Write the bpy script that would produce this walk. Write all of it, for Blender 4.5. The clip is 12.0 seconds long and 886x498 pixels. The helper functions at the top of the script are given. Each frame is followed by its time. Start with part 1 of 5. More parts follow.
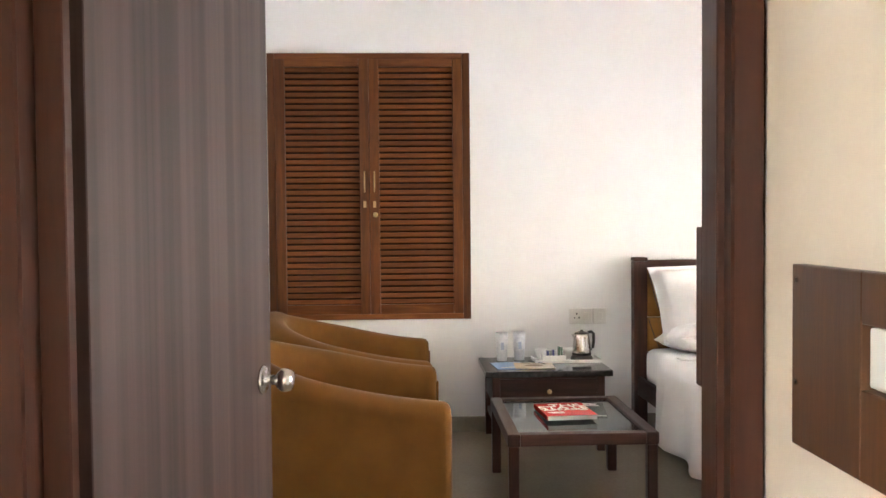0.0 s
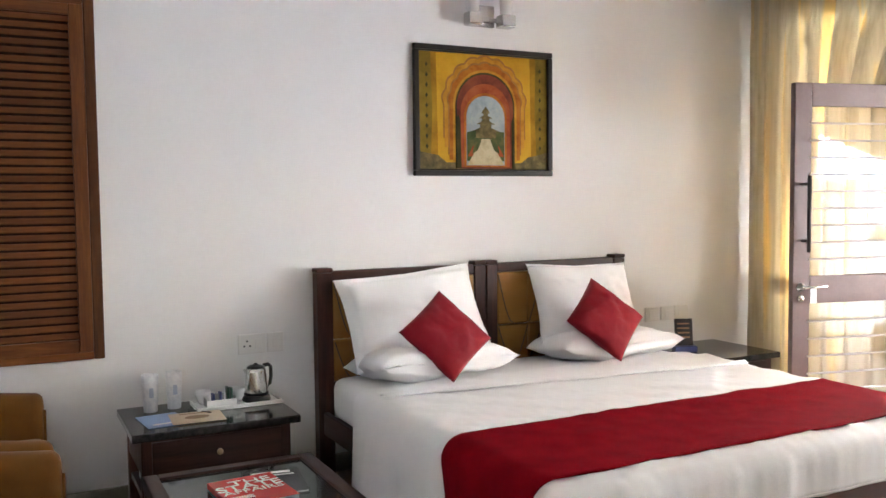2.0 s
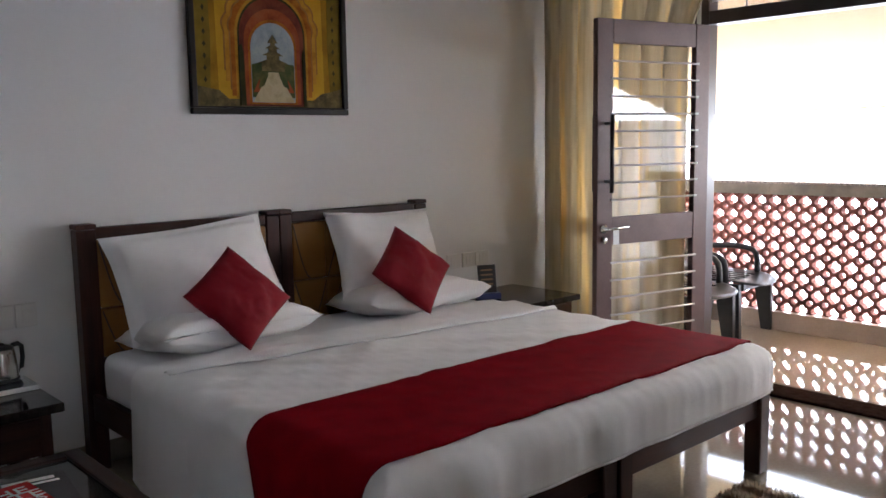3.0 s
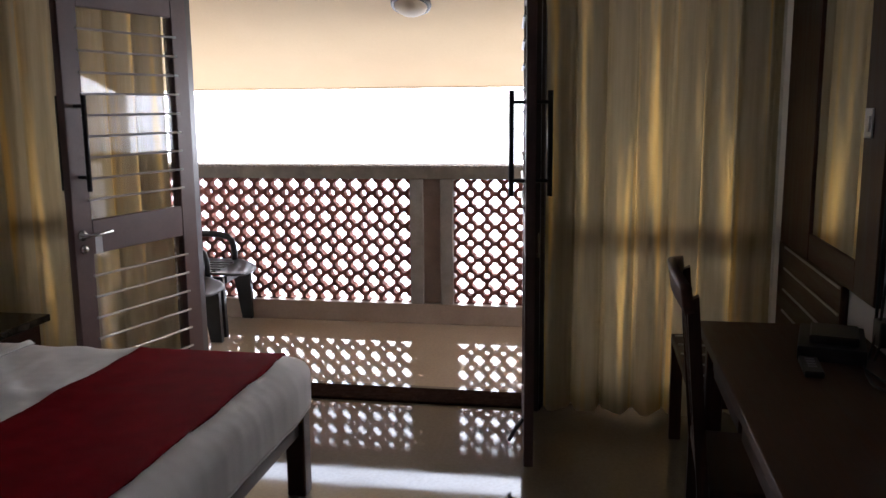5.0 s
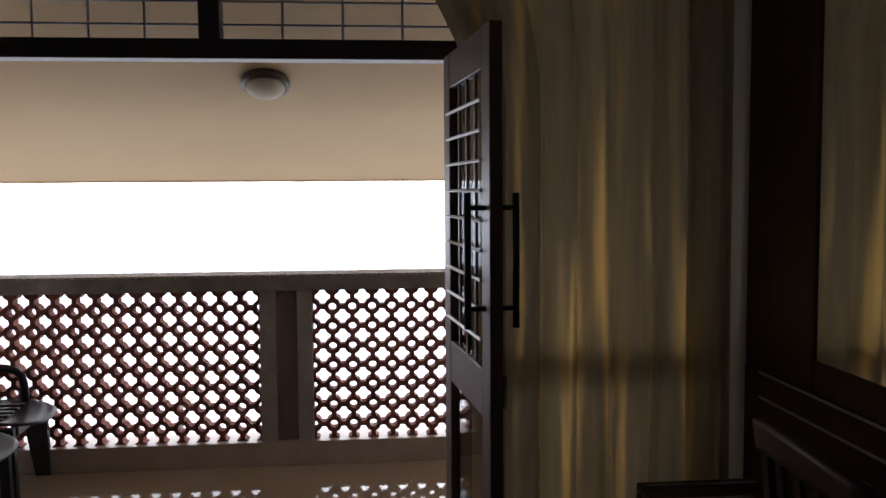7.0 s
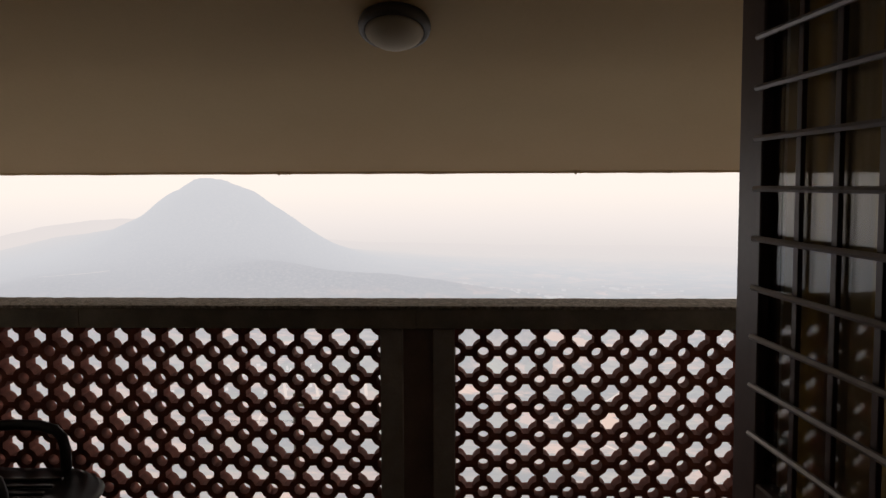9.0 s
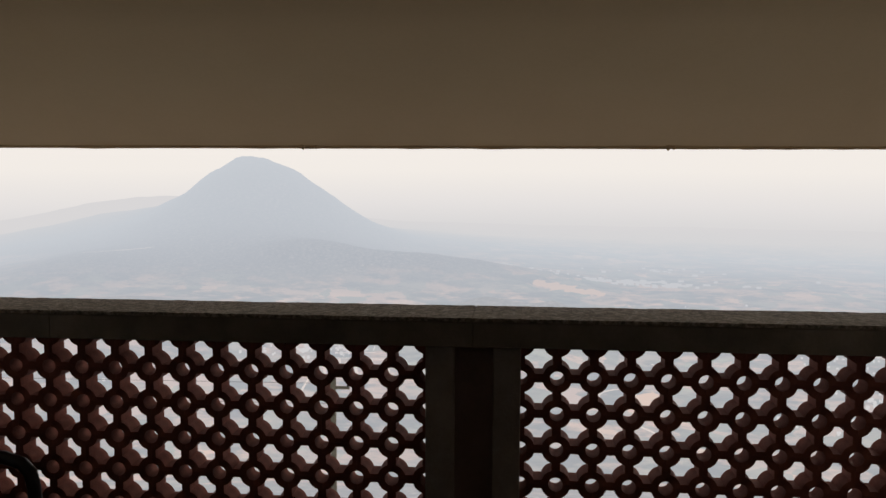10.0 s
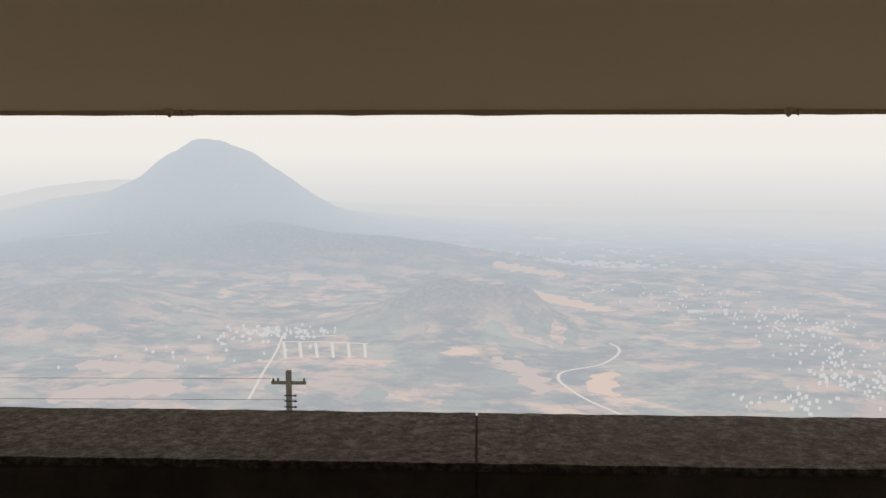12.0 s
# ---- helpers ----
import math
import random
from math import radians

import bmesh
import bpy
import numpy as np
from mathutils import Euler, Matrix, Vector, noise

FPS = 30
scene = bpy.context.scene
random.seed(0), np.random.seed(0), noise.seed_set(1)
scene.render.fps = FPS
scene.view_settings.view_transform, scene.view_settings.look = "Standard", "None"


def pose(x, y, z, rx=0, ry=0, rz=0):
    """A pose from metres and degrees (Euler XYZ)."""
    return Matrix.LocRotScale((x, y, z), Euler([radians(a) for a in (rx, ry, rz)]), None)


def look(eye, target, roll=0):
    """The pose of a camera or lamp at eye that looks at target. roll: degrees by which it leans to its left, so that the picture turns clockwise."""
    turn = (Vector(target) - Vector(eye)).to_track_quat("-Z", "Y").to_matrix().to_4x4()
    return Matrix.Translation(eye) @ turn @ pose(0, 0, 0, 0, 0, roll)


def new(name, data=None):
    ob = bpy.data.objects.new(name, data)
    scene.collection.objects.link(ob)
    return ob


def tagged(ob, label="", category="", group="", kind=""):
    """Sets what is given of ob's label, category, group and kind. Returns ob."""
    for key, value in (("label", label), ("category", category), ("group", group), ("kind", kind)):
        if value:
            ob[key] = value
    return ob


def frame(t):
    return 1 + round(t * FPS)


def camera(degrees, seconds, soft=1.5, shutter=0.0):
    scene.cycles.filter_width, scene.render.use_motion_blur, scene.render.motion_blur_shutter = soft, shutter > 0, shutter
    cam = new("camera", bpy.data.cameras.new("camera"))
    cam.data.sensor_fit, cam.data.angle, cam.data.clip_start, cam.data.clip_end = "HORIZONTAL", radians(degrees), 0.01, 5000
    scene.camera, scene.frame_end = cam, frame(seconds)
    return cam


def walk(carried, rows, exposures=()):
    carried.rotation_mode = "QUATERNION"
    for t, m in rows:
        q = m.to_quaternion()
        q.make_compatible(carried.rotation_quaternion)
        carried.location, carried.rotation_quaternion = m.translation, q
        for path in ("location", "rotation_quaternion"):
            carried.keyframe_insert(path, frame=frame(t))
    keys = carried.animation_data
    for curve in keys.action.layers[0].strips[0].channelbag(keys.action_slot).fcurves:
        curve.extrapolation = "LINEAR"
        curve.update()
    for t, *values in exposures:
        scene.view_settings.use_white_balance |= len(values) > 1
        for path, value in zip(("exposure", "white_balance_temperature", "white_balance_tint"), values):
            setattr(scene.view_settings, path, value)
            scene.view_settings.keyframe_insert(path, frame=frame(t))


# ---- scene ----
cam = camera(54.6, 12.0)
PATH = [
    (0, (0.099, 0.366, 1.327), (0.179, 2.363, 1.264), -0.5),
    (0.5, (0.088, 0.634, 1.322), (0.257, 2.625, 1.251), -0.3),
    (1, (0.102, 0.932, 1.34), (0.399, 2.909, 1.267), -0.6),
    (1.5, (0.062, 1.238, 1.375), (0.637, 3.151, 1.28), -0.7),
    (2, (0.083, 1.475, 1.443), (0.994, 3.251, 1.327), -0.6),
    (2.5, (0.156, 1.713, 1.434), (1.328, 3.327, 1.295), -0.8),
    (2.7, (0.18, 1.801, 1.426), (1.42, 3.36, 1.246), -0.8),
    (4.3, (0.392, 2.308, 1.411), (2.141, 3.165, 0.957), -0.7),
    (4.5, (0.439, 2.376, 1.436), (2.258, 3.087, 1.007), -0.6),
    (5, (0.543, 2.531, 1.498), (2.486, 2.871, 1.165), -0.5),
    (5.5, (0.608, 2.715, 1.526), (2.596, 2.706, 1.299), -0.3),
    (6, (0.763, 2.858, 1.554), (2.749, 2.696, 1.389), -0.4),
    (6.5, (1.026, 2.996, 1.565), (3.012, 2.81, 1.425), -0.4),
    (7, (1.364, 3.151, 1.557), (3.351, 2.971, 1.42), -0.4),
    (7.2, (1.51, 3.204, 1.568), (3.498, 3.032, 1.427), -0.7),
    (9, (2.881, 3.358, 1.564), (4.873, 3.443, 1.415), -0.2),
    (9.5, (3.248, 3.403, 1.556), (5.236, 3.546, 1.387), -0.0),
    (10, (3.631, 3.467, 1.556), (5.614, 3.643, 1.36), 0.2),
    (10.5, (4.01, 3.499, 1.551), (5.99, 3.681, 1.332), 0.1),
    (11, (4.36, 3.553, 1.551), (6.338, 3.735, 1.321), -0.1),
    (11.5, (4.705, 3.6, 1.544), (6.686, 3.742, 1.311), 0.0),
    (12, (5.009, 3.603, 1.545), (6.993, 3.686, 1.308), 0.0),
]
EXPOSURES = [(0.0, 7.25, 6520, 11), (0.5, 7.08, 6500, 11), (1.0, 6.85, 6450, 10), (1.5, 6.9, 6300, 9), (2.0, 6.58, 6080, 11), (2.7, 5.3, 5780, 13), (4.3, 4.6, 5800, 16), (5.0, 3.72, 5850, 16), (5.5, 3.34, 5900, 16), (6.0, 3.14, 5950, 16), (6.5, 2.96, 6000, 16), (7.0, 2.40, 6000, 16), (7.2, 2.22, 5900, 16),
             (8.8, 0.3, 7200, 17), (9.0, 0.2, 7150, 17), (9.5, 0.0, 6900, 15), (10.5, 0.14, 6750, 12), (11.0, 0.22, 6700, 11), (11.5, 0.18, 6700, 11), (12.0, 0.04, 6700, 11)]
walk(cam, [(t, look(eye, target, roll)) for t, eye, target, roll in PATH], EXPOSURES)

# ---- light: hazy daylight from the east ----
world = bpy.data.worlds.new("hazy_sky")
scene.world = world
world.use_nodes = True
wn, wl = world.node_tree.nodes, world.node_tree.links
sky = wn.new("ShaderNodeTexSky")
sky.sky_type = "NISHITA"
sky.sun_disc = False
sky.sun_elevation, sky.sun_rotation = radians(8), radians(120)
sky.dust_density, sky.air_density, sky.altitude = 6.0, 1.0, 900
hsv = wn.new("ShaderNodeHueSaturation")
hsv.inputs["Saturation"].default_value = 0.25
wl.new(sky.outputs[0], hsv.inputs["Color"])
wl.new(hsv.outputs[0], wn["Background"].inputs["Color"])
wn["Background"].inputs["Strength"].default_value = 0.17
sun = new("sun", bpy.data.lights.new("sun", "SUN"))
sun.data.energy, sun.data.angle, sun.data.color = 4.0, radians(17), (1.0, 0.965, 0.92)
sun.matrix_world = look((26, -15, 4.3), (0, 3.2, 0))

# ---- materials ----
class Mat:
    """A node material with short calls."""
    def __init__(self, name):
        self.m = bpy.data.materials.new(name)
        self.m.use_nodes = True
        self.n, self.l = self.m.node_tree.nodes, self.m.node_tree.links
        self.b = self.n["Principled BSDF"]

    def node(self, kind, **kw):
        x = self.n.new(kind)
        for k, v in kw.items():
            x.inputs[k].default_value = v
        return x

    def coords(self, scale=(1, 1, 1), what="Object"):
        tc, mp = self.n.new("ShaderNodeTexCoord"), self.n.new("ShaderNodeMapping")
        mp.inputs["Scale"].default_value = scale
        self.l.new(tc.outputs[what], mp.inputs["Vector"])
        return mp.outputs[0]

    def noise(self, vec, scale, detail=4.0, rough=0.55, distort=0.0):
        x = self.node("ShaderNodeTexNoise", Scale=scale, Detail=detail, Roughness=rough, Distortion=distort)
        self.l.new(vec, x.inputs["Vector"])
        return x.outputs[0]

    def ramp(self, fac, *stops):
        x = self.n.new("ShaderNodeValToRGB")
        e = x.color_ramp.elements
        while len(e) < len(stops):
            e.new(0.5)
        for i, (p, c) in enumerate(stops):
            e[i].position, e[i].color = p, (*c, 1)
        self.l.new(fac, x.inputs[0])
        return x.outputs[0]

    def mix(self, fac, a, b, how="MIX"):
        x = self.n.new("ShaderNodeMix")
        x.data_type, x.blend_type = "RGBA", how
        for s, v in ((x.inputs[0], fac), (x.inputs[6], a), (x.inputs[7], b)):
            if isinstance(v, (int, float)):
                s.default_value = v
            elif isinstance(v, tuple):
                s.default_value = (*v, 1)
            else:
                self.l.new(v, s)
        return x.outputs[2]

    def bump(self, height, strength, dist=0.01):
        x = self.node("ShaderNodeBump", Strength=strength, Distance=dist)
        self.l.new(height, x.inputs["Height"])
        self.l.new(x.outputs[0], self.b.inputs["Normal"])

    def set(self, color=None, rough=0.5, metal=0.0, **kw):
        if isinstance(color, tuple):
            self.b.inputs["Base Color"].default_value = (*color, 1)
        elif color is not None:
            self.l.new(color, self.b.inputs["Base Color"])
        if isinstance(rough, (int, float)):
            self.b.inputs["Roughness"].default_value = rough
        else:
            self.l.new(rough, self.b.inputs["Roughness"])
        self.b.inputs["Metallic"].default_value = metal
        for k, v in kw.items():
            self.b.inputs[k.replace("_", " ")].default_value = v
        return self.m


def mottled(name, c1, c2, scale=3.0, rough=0.6, bump=0.1, fine=60.0, metal=0.0, dist=0.003, grain=0.9, **kw):
    """Two tones in soft patches, with fine relief."""
    k = Mat(name)
    v = k.coords()
    a = k.noise(v, scale, 5.0)
    f = k.noise(v, fine, 3.0)
    k.bump(f, bump, dist)
    col = k.ramp(a, (0.35, c1), (0.7, c2))
    tone = k.ramp(f, (0.3, (grain,) * 3), (0.7, (1.0, 1.0, 1.0)))
    return k.set(k.mix(1.0, col, tone, "MULTIPLY"), rough, metal, **kw)


def timber(name, dark, mid, light, along="z", rough=0.4, scale=1.0, coat=0.0):
    """Wood: stretched grain along one axis, and a tone of its own for each piece."""
    k = Mat(name)
    s = {"x": (1.2, 14, 14), "y": (14, 1.2, 14), "z": (14, 14, 1.2)}[along]
    v = k.coords(tuple(q * scale for q in s))
    a = k.noise(v, 1.6, 6.0, 0.6, 0.6)
    f = k.noise(v, 9.0, 4.0, 0.6)
    col = k.ramp(a, (0.3, dark), (0.52, mid), (0.75, light))
    fine = k.ramp(f, (0.35, (0.7, 0.7, 0.7)), (0.65, (1, 1, 1)))
    col = k.mix(0.7, col, fine, "MULTIPLY")
    info = k.n.new("ShaderNodeObjectInfo")
    tone = k.ramp(info.outputs["Random"], (0.0, (0.72, 0.72, 0.72)), (1.0, (1.12, 1.08, 1.05)))
    col = k.mix(1.0, col, tone, "MULTIPLY")
    k.bump(f, 0.12, 0.002)
    r = k.ramp(a, (0.3, (rough - 0.06,) * 3), (0.7, (rough + 0.1,) * 3))
    return k.set(col, r, Coat_Weight=coat, Coat_Roughness=0.15, Specular_IOR_Level=0.28)


def cloth(name, c1, c2, weave=420.0, rough=0.85, bump=0.25, sheen=0.3, patch=4.0):
    k = Mat(name)
    v = k.coords()
    w = k.node("ShaderNodeTexVoronoi", Scale=weave)
    k.l.new(v, w.inputs["Vector"])
    a = k.noise(v, patch, 5.0)
    k.bump(k.mix(0.5, k.noise(v, patch * 3, 4.0), w.outputs["Distance"]), bump, 0.004)
    return k.set(k.ramp(a, (0.3, c1), (0.7, c2)), rough, Sheen_Weight=sheen, Sheen_Roughness=0.4, Specular_IOR_Level=0.2)


def glazing(name, tint=(1, 1, 1), rough=0.02):
    """Thin window glass: clear, glossier at a slant."""
    k = Mat(name)
    k.n.remove(k.b)
    tr, gl = k.n.new("ShaderNodeBsdfTransparent"), k.n.new("ShaderNodeBsdfGlossy")
    tr.inputs[0].default_value = (*tint, 1)
    gl.inputs["Roughness"].default_value = rough
    lw, mx = k.n.new("ShaderNodeLayerWeight"), k.n.new("ShaderNodeMixShader")
    lw.inputs[0].default_value = 0.5
    pw_, ad = k.n.new("ShaderNodeMath"), k.n.new("ShaderNodeMath")
    pw_.operation, ad.operation = "POWER", "MULTIPLY_ADD"
    pw_.inputs[1].default_value = 5.0
    ad.inputs[1].default_value, ad.inputs[2].default_value = 0.9, 0.045
    k.l.new(lw.outputs["Facing"], pw_.inputs[0])
    k.l.new(pw_.outputs[0], ad.inputs[0])
    k.l.new(ad.outputs[0], mx.inputs[0])
    k.l.new(tr.outputs[0], mx.inputs[1])
    k.l.new(gl.outputs[0], mx.inputs[2])
    k.l.new(mx.outputs[0], k.n["Material Output"].inputs[0])
    return k.m


def curtain_mat():
    """Cream cloth; uneven vertical gold bands paint in the streaks of daylight, and let more through."""
    k = Mat("curtain_cloth")
    v = k.coords((1, 1, 0.06))
    # streaks of backlight, put into colour and sheerness
    glow_band = k.ramp(k.noise(v, 10, 2.0, 0.5), (0.52, (0, 0, 0)), (0.66, (1, 1, 1)))
    cream = k.ramp(k.noise(v, 40, 4), (0.3, (0.51, 0.45, 0.33)), (0.7, (0.65, 0.585, 0.455)))
    col = k.mix(k.mix(0.6, (0, 0, 0), glow_band), cream, (0.66, 0.46, 0.17))
    fine = k.noise(k.coords((260, 260, 260)), 1.0, 2)
    df, tl, mx = k.n.new("ShaderNodeBsdfDiffuse"), k.n.new("ShaderNodeBsdfTranslucent"), k.n.new("ShaderNodeMixShader")
    bp = k.node("ShaderNodeBump", Strength=0.2, Distance=0.001)
    k.l.new(fine, bp.inputs["Height"])
    k.l.new(bp.outputs[0], df.inputs["Normal"])
    k.l.new(col, df.inputs[0])
    k.l.new(k.mix(glow_band, (0.50, 0.40, 0.22), (0.84, 0.56, 0.18)), tl.inputs[0])
    sheer = k.ramp(glow_band, (0.0, (0.175,) * 3), (1.0, (0.50,) * 3))
    k.l.new(sheer, mx.inputs[0])
    k.n.remove(k.b)
    k.l.new(df.outputs[0], mx.inputs[1])
    k.l.new(tl.outputs[0], mx.inputs[2])
    k.l.new(mx.outputs[0], k.n["Material Output"].inputs[0])
    return k.m


def plain(name, c, rough=0.5, metal=0.0, **kw):
    return Mat(name).set(c, rough, metal, **kw)


def floor_mat(name, tone, r0, r1):
    k = Mat(name)
    v = k.coords()
    a = k.noise(v, 2.2, 6.0, 0.6)
    sp = k.noise(v, 55, 3.0)
    col = k.mix(0.5, k.ramp(a, (0.3, (0.215, 0.18, 0.135)), (0.7, (0.285, 0.242, 0.182))), k.ramp(sp, (0.3, (0.215, 0.18, 0.137)), (0.7, (0.285, 0.245, 0.19))))
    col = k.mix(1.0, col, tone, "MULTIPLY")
    r = k.ramp(k.noise(v, 5, 5.0), (0.35, (r0,) * 3), (0.75, (r1,) * 3))
    k.bump(k.noise(v, 3.0, 2.0), 0.02, 0.004)
    return k.set(col, r, Specular_IOR_Level=0.42)


M_wall = mottled("wall_paint", (0.768, 0.765, 0.752), (0.803, 0.80, 0.79), 1.3, 0.6, 0.03, 70.0, dist=0.001, grain=0.985)
M_beige = mottled("passage_paint", (0.69, 0.61, 0.505), (0.74, 0.66, 0.555), 1.3, 0.55, 0.03, 70.0, dist=0.001, grain=0.98)
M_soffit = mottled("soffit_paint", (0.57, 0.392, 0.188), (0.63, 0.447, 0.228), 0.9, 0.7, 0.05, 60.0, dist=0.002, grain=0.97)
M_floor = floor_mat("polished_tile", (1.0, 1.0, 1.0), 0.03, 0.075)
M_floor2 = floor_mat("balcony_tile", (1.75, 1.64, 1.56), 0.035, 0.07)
M_skirt = mottled("skirting_stone", (0.15, 0.13, 0.10), (0.22, 0.19, 0.15), 6.0, 0.3)
M_dark = timber("dark_wood", (0.030, 0.011, 0.008), (0.055, 0.020, 0.013), (0.085, 0.033, 0.020), "z", 0.42, coat=0.03)
M_darkx = timber("dark_wood_rail", (0.030, 0.011, 0.008), (0.055, 0.020, 0.013), (0.085, 0.033, 0.020), "x", 0.42, coat=0.03)
M_darky = timber("dark_wood_rail_y", (0.030, 0.011, 0.008), (0.055, 0.020, 0.013), (0.085, 0.033, 0.020), "y", 0.42, coat=0.03)
M_teak = timber("shutter_wood", (0.072, 0.0205, 0.0048), (0.124, 0.040, 0.0083), (0.185, 0.065, 0.0145), "z", 0.6)
M_teakx = timber("shutter_wood_slat", (0.095, 0.028, 0.0075), (0.165, 0.055, 0.0135), (0.24, 0.088, 0.023), "x", 0.6)
def door_mat():
    """Brown laminate printed with broad upright streaks."""
    k = Mat("door_laminate")
    a = k.noise(k.coords((24, 24, 0.25)), 1.0, 2.0, 0.5)
    f = k.noise(k.coords((160, 160, 3.0)), 1.0, 4.0, 0.6)
    col = k.ramp(a, (0.36, (0.028, 0.0140, 0.0115)), (0.5, (0.050, 0.0275, 0.0232)), (0.64, (0.070, 0.042, 0.036)))
    col = k.mix(0.6, col, k.ramp(f, (0.35, (0.75, 0.75, 0.75)), (0.65, (1.0, 1.0, 1.0))), "MULTIPLY")
    k.bump(f, 0.08, 0.002)
    return k.set(col, 0.42, Specular_IOR_Level=0.28)


M_door = door_mat()
M_jamb = timber("jamb_paint", (0.042, 0.0112, 0.0047), (0.053, 0.0152, 0.0060), (0.068, 0.0205, 0.0084), "z", 0.38)
M_board = timber("board_laminate", (0.075, 0.030, 0.013), (0.105, 0.046, 0.020), (0.14, 0.065, 0.030), "z", 0.35)
M_mauve = mottled("mauve_paint", (0.115, 0.068, 0.064), (0.150, 0.092, 0.086), 4.0, 0.45, 0.08, 70.0)
M_darkframe = mottled("dark_frame_paint", (0.040, 0.026, 0.024), (0.060, 0.040, 0.036), 4.0, 0.4, 0.08, 70.0)
M_velvet = cloth("mustard_velvet", (0.105, 0.0425, 0.0050), (0.140, 0.0575, 0.0075), 900, 0.8, 0.12, 0.10, 7.0)
M_white = cloth("white_cotton", (0.86, 0.855, 0.85), (0.89, 0.885, 0.88), 700, 0.8, 0.3, 0.1, 5.0)


def quilt_mat():
    """White quilted cotton, stitched in small puffs."""
    k = Mat("quilted_cotton")
    v = k.coords()
    h = None
    for ang in (45, -45):
        mp = k.n.new("ShaderNodeMapping")
        mp.inputs["Rotation"].default_value = (0, 0, radians(ang))
        k.l.new(v, mp.inputs["Vector"])
        w = k.node("ShaderNodeTexWave", Scale=3.6, Distortion=1.6, Detail=1.0)
        w.bands_direction = "X"
        k.l.new(mp.outputs[0], w.inputs["Vector"])
        h = w.outputs[0] if h is None else k.mix(1.0, h, w.outputs[0], "MULTIPLY")
    h = k.mix(0.35, h, k.noise(v, 14, 5.0, 0.6, 0.8))
    k.bump(h, 0.28, 0.012)
    return k.set(k.ramp(k.noise(v, 5.0), (0.3, (0.89, 0.885, 0.88)), (0.7, (0.92, 0.915, 0.91))), 0.8, Sheen_Weight=0.1, Specular_IOR_Level=0.2)


M_quilt = quilt_mat()
M_red = cloth("red_satin", (0.18, 0.0022, 0.008), (0.255, 0.0036, 0.011), 600, 0.8, 0.6, 0.0, 9.0)
M_red.node_tree.nodes["Principled BSDF"].inputs["Specular IOR Level"].default_value = 0.02
M_cushion = cloth("red_cushion_satin", (0.18, 0.0035, 0.010), (0.22, 0.005, 0.013), 600, 0.7, 0.08, 0.03, 6.0)
M_panel = cloth("ochre_leather", (0.22, 0.105, 0.022), (0.28, 0.14, 0.034), 300, 0.45, 0.1, 0.0, 5.0)
M_piping = plain("dark_piping", (0.05, 0.025, 0.012), 0.5)
M_curtain = curtain_mat()
M_granite = mottled("black_granite", (0.018, 0.016, 0.016), (0.05, 0.045, 0.042), 40.0, 0.08, 0.02, 200.0)
M_tableglass = plain("smoked_glass", (0.055, 0.065, 0.065), 0.05, Specular_IOR_Level=0.6)
M_glass = glazing("window_glass")
M_leafglass = glazing("old_door_glass", (0.95, 0.95, 0.94), 0.03)
M_mirror = plain("mirror_silver", (0.85, 0.87, 0.86), 0.02, 1.0)
M_steel = mottled("brushed_steel", (0.55, 0.54, 0.52), (0.68, 0.67, 0.65), 12.0, 0.25, 0.05, 200.0, 1.0)
M_bars = plain("grey_bar_paint", (0.42, 0.40, 0.40), 0.4, 0.3)
M_brass = plain("worn_brass", (0.42, 0.30, 0.17), 0.4, 1.0)
M_black = mottled("black_plastic", (0.012, 0.012, 0.013), (0.02, 0.02, 0.022), 20.0, 0.35, 0.05, 200.0)
M_screen = plain("screen_glass", (0.006, 0.006, 0.006), 0.2, Specular_IOR_Level=0.06)
M_silver = plain("silver_plastic", (0.10, 0.10, 0.10), 0.4, 0.4)
M_plate = plain("white_plastic", (0.75, 0.74, 0.71), 0.35)
M_grey = plain("grey_print", (0.25, 0.26, 0.28), 0.5)
M_bluegrey = plain("blue_grey_print", (0.42, 0.48, 0.60), 0.5)
M_porcelain = plain("white_porcelain", (0.8, 0.8, 0.78), 0.2)
M_paperwrap = mottled("white_paper", (0.72, 0.74, 0.78), (0.82, 0.83, 0.85), 30.0, 0.6)
M_frost = plain("frosted_glass", (0.85, 0.84, 0.80), 0.45, Transmission_Weight=0.35)
M_dome = plain("opal_glass", (0.60, 0.52, 0.40), 0.75, Specular_IOR_Level=0.12)
M_desk = timber("desk_veneer", (0.055, 0.023, 0.012), (0.085, 0.038, 0.020), (0.12, 0.056, 0.030), "x", 0.45)
# threshold stone; also the painted shade behind the cupboard louvres
M_sill_and_shade = mottled("dark_sill_stone_and_shade", (0.022, 0.013, 0.011), (0.035, 0.022, 0.018), 30.0, 0.7, 0.1, 120.0, Specular_IOR_Level=0.0)
M_bluepaper = plain("blue_paper", (0.25, 0.38, 0.62), 0.4)
M_tanpaper = plain("tan_paper", (0.60, 0.47, 0.32), 0.4)
M_brownprint = plain("brown_print", (0.25, 0.14, 0.07), 0.5)
M_magred = plain("magazine_red", (0.55, 0.035, 0.030), 0.25)
M_magdark = plain("magazine_dark", (0.05, 0.045, 0.045), 0.25)
M_print = plain("white_print", (0.8, 0.78, 0.74), 0.35)
M_page = plain("paper_edge", (0.55, 0.53, 0.5), 0.7)
M_green = plain("green_sachet", (0.03, 0.09, 0.06), 0.4)
M_blue = plain("blue_sachet", (0.05, 0.07, 0.22), 0.4)
M_terracotta = mottled("terracotta", (0.175, 0.054, 0.038), (0.31, 0.108, 0.074), 14.0, 0.8, 0.4, 120.0, Specular_IOR_Level=0.15)
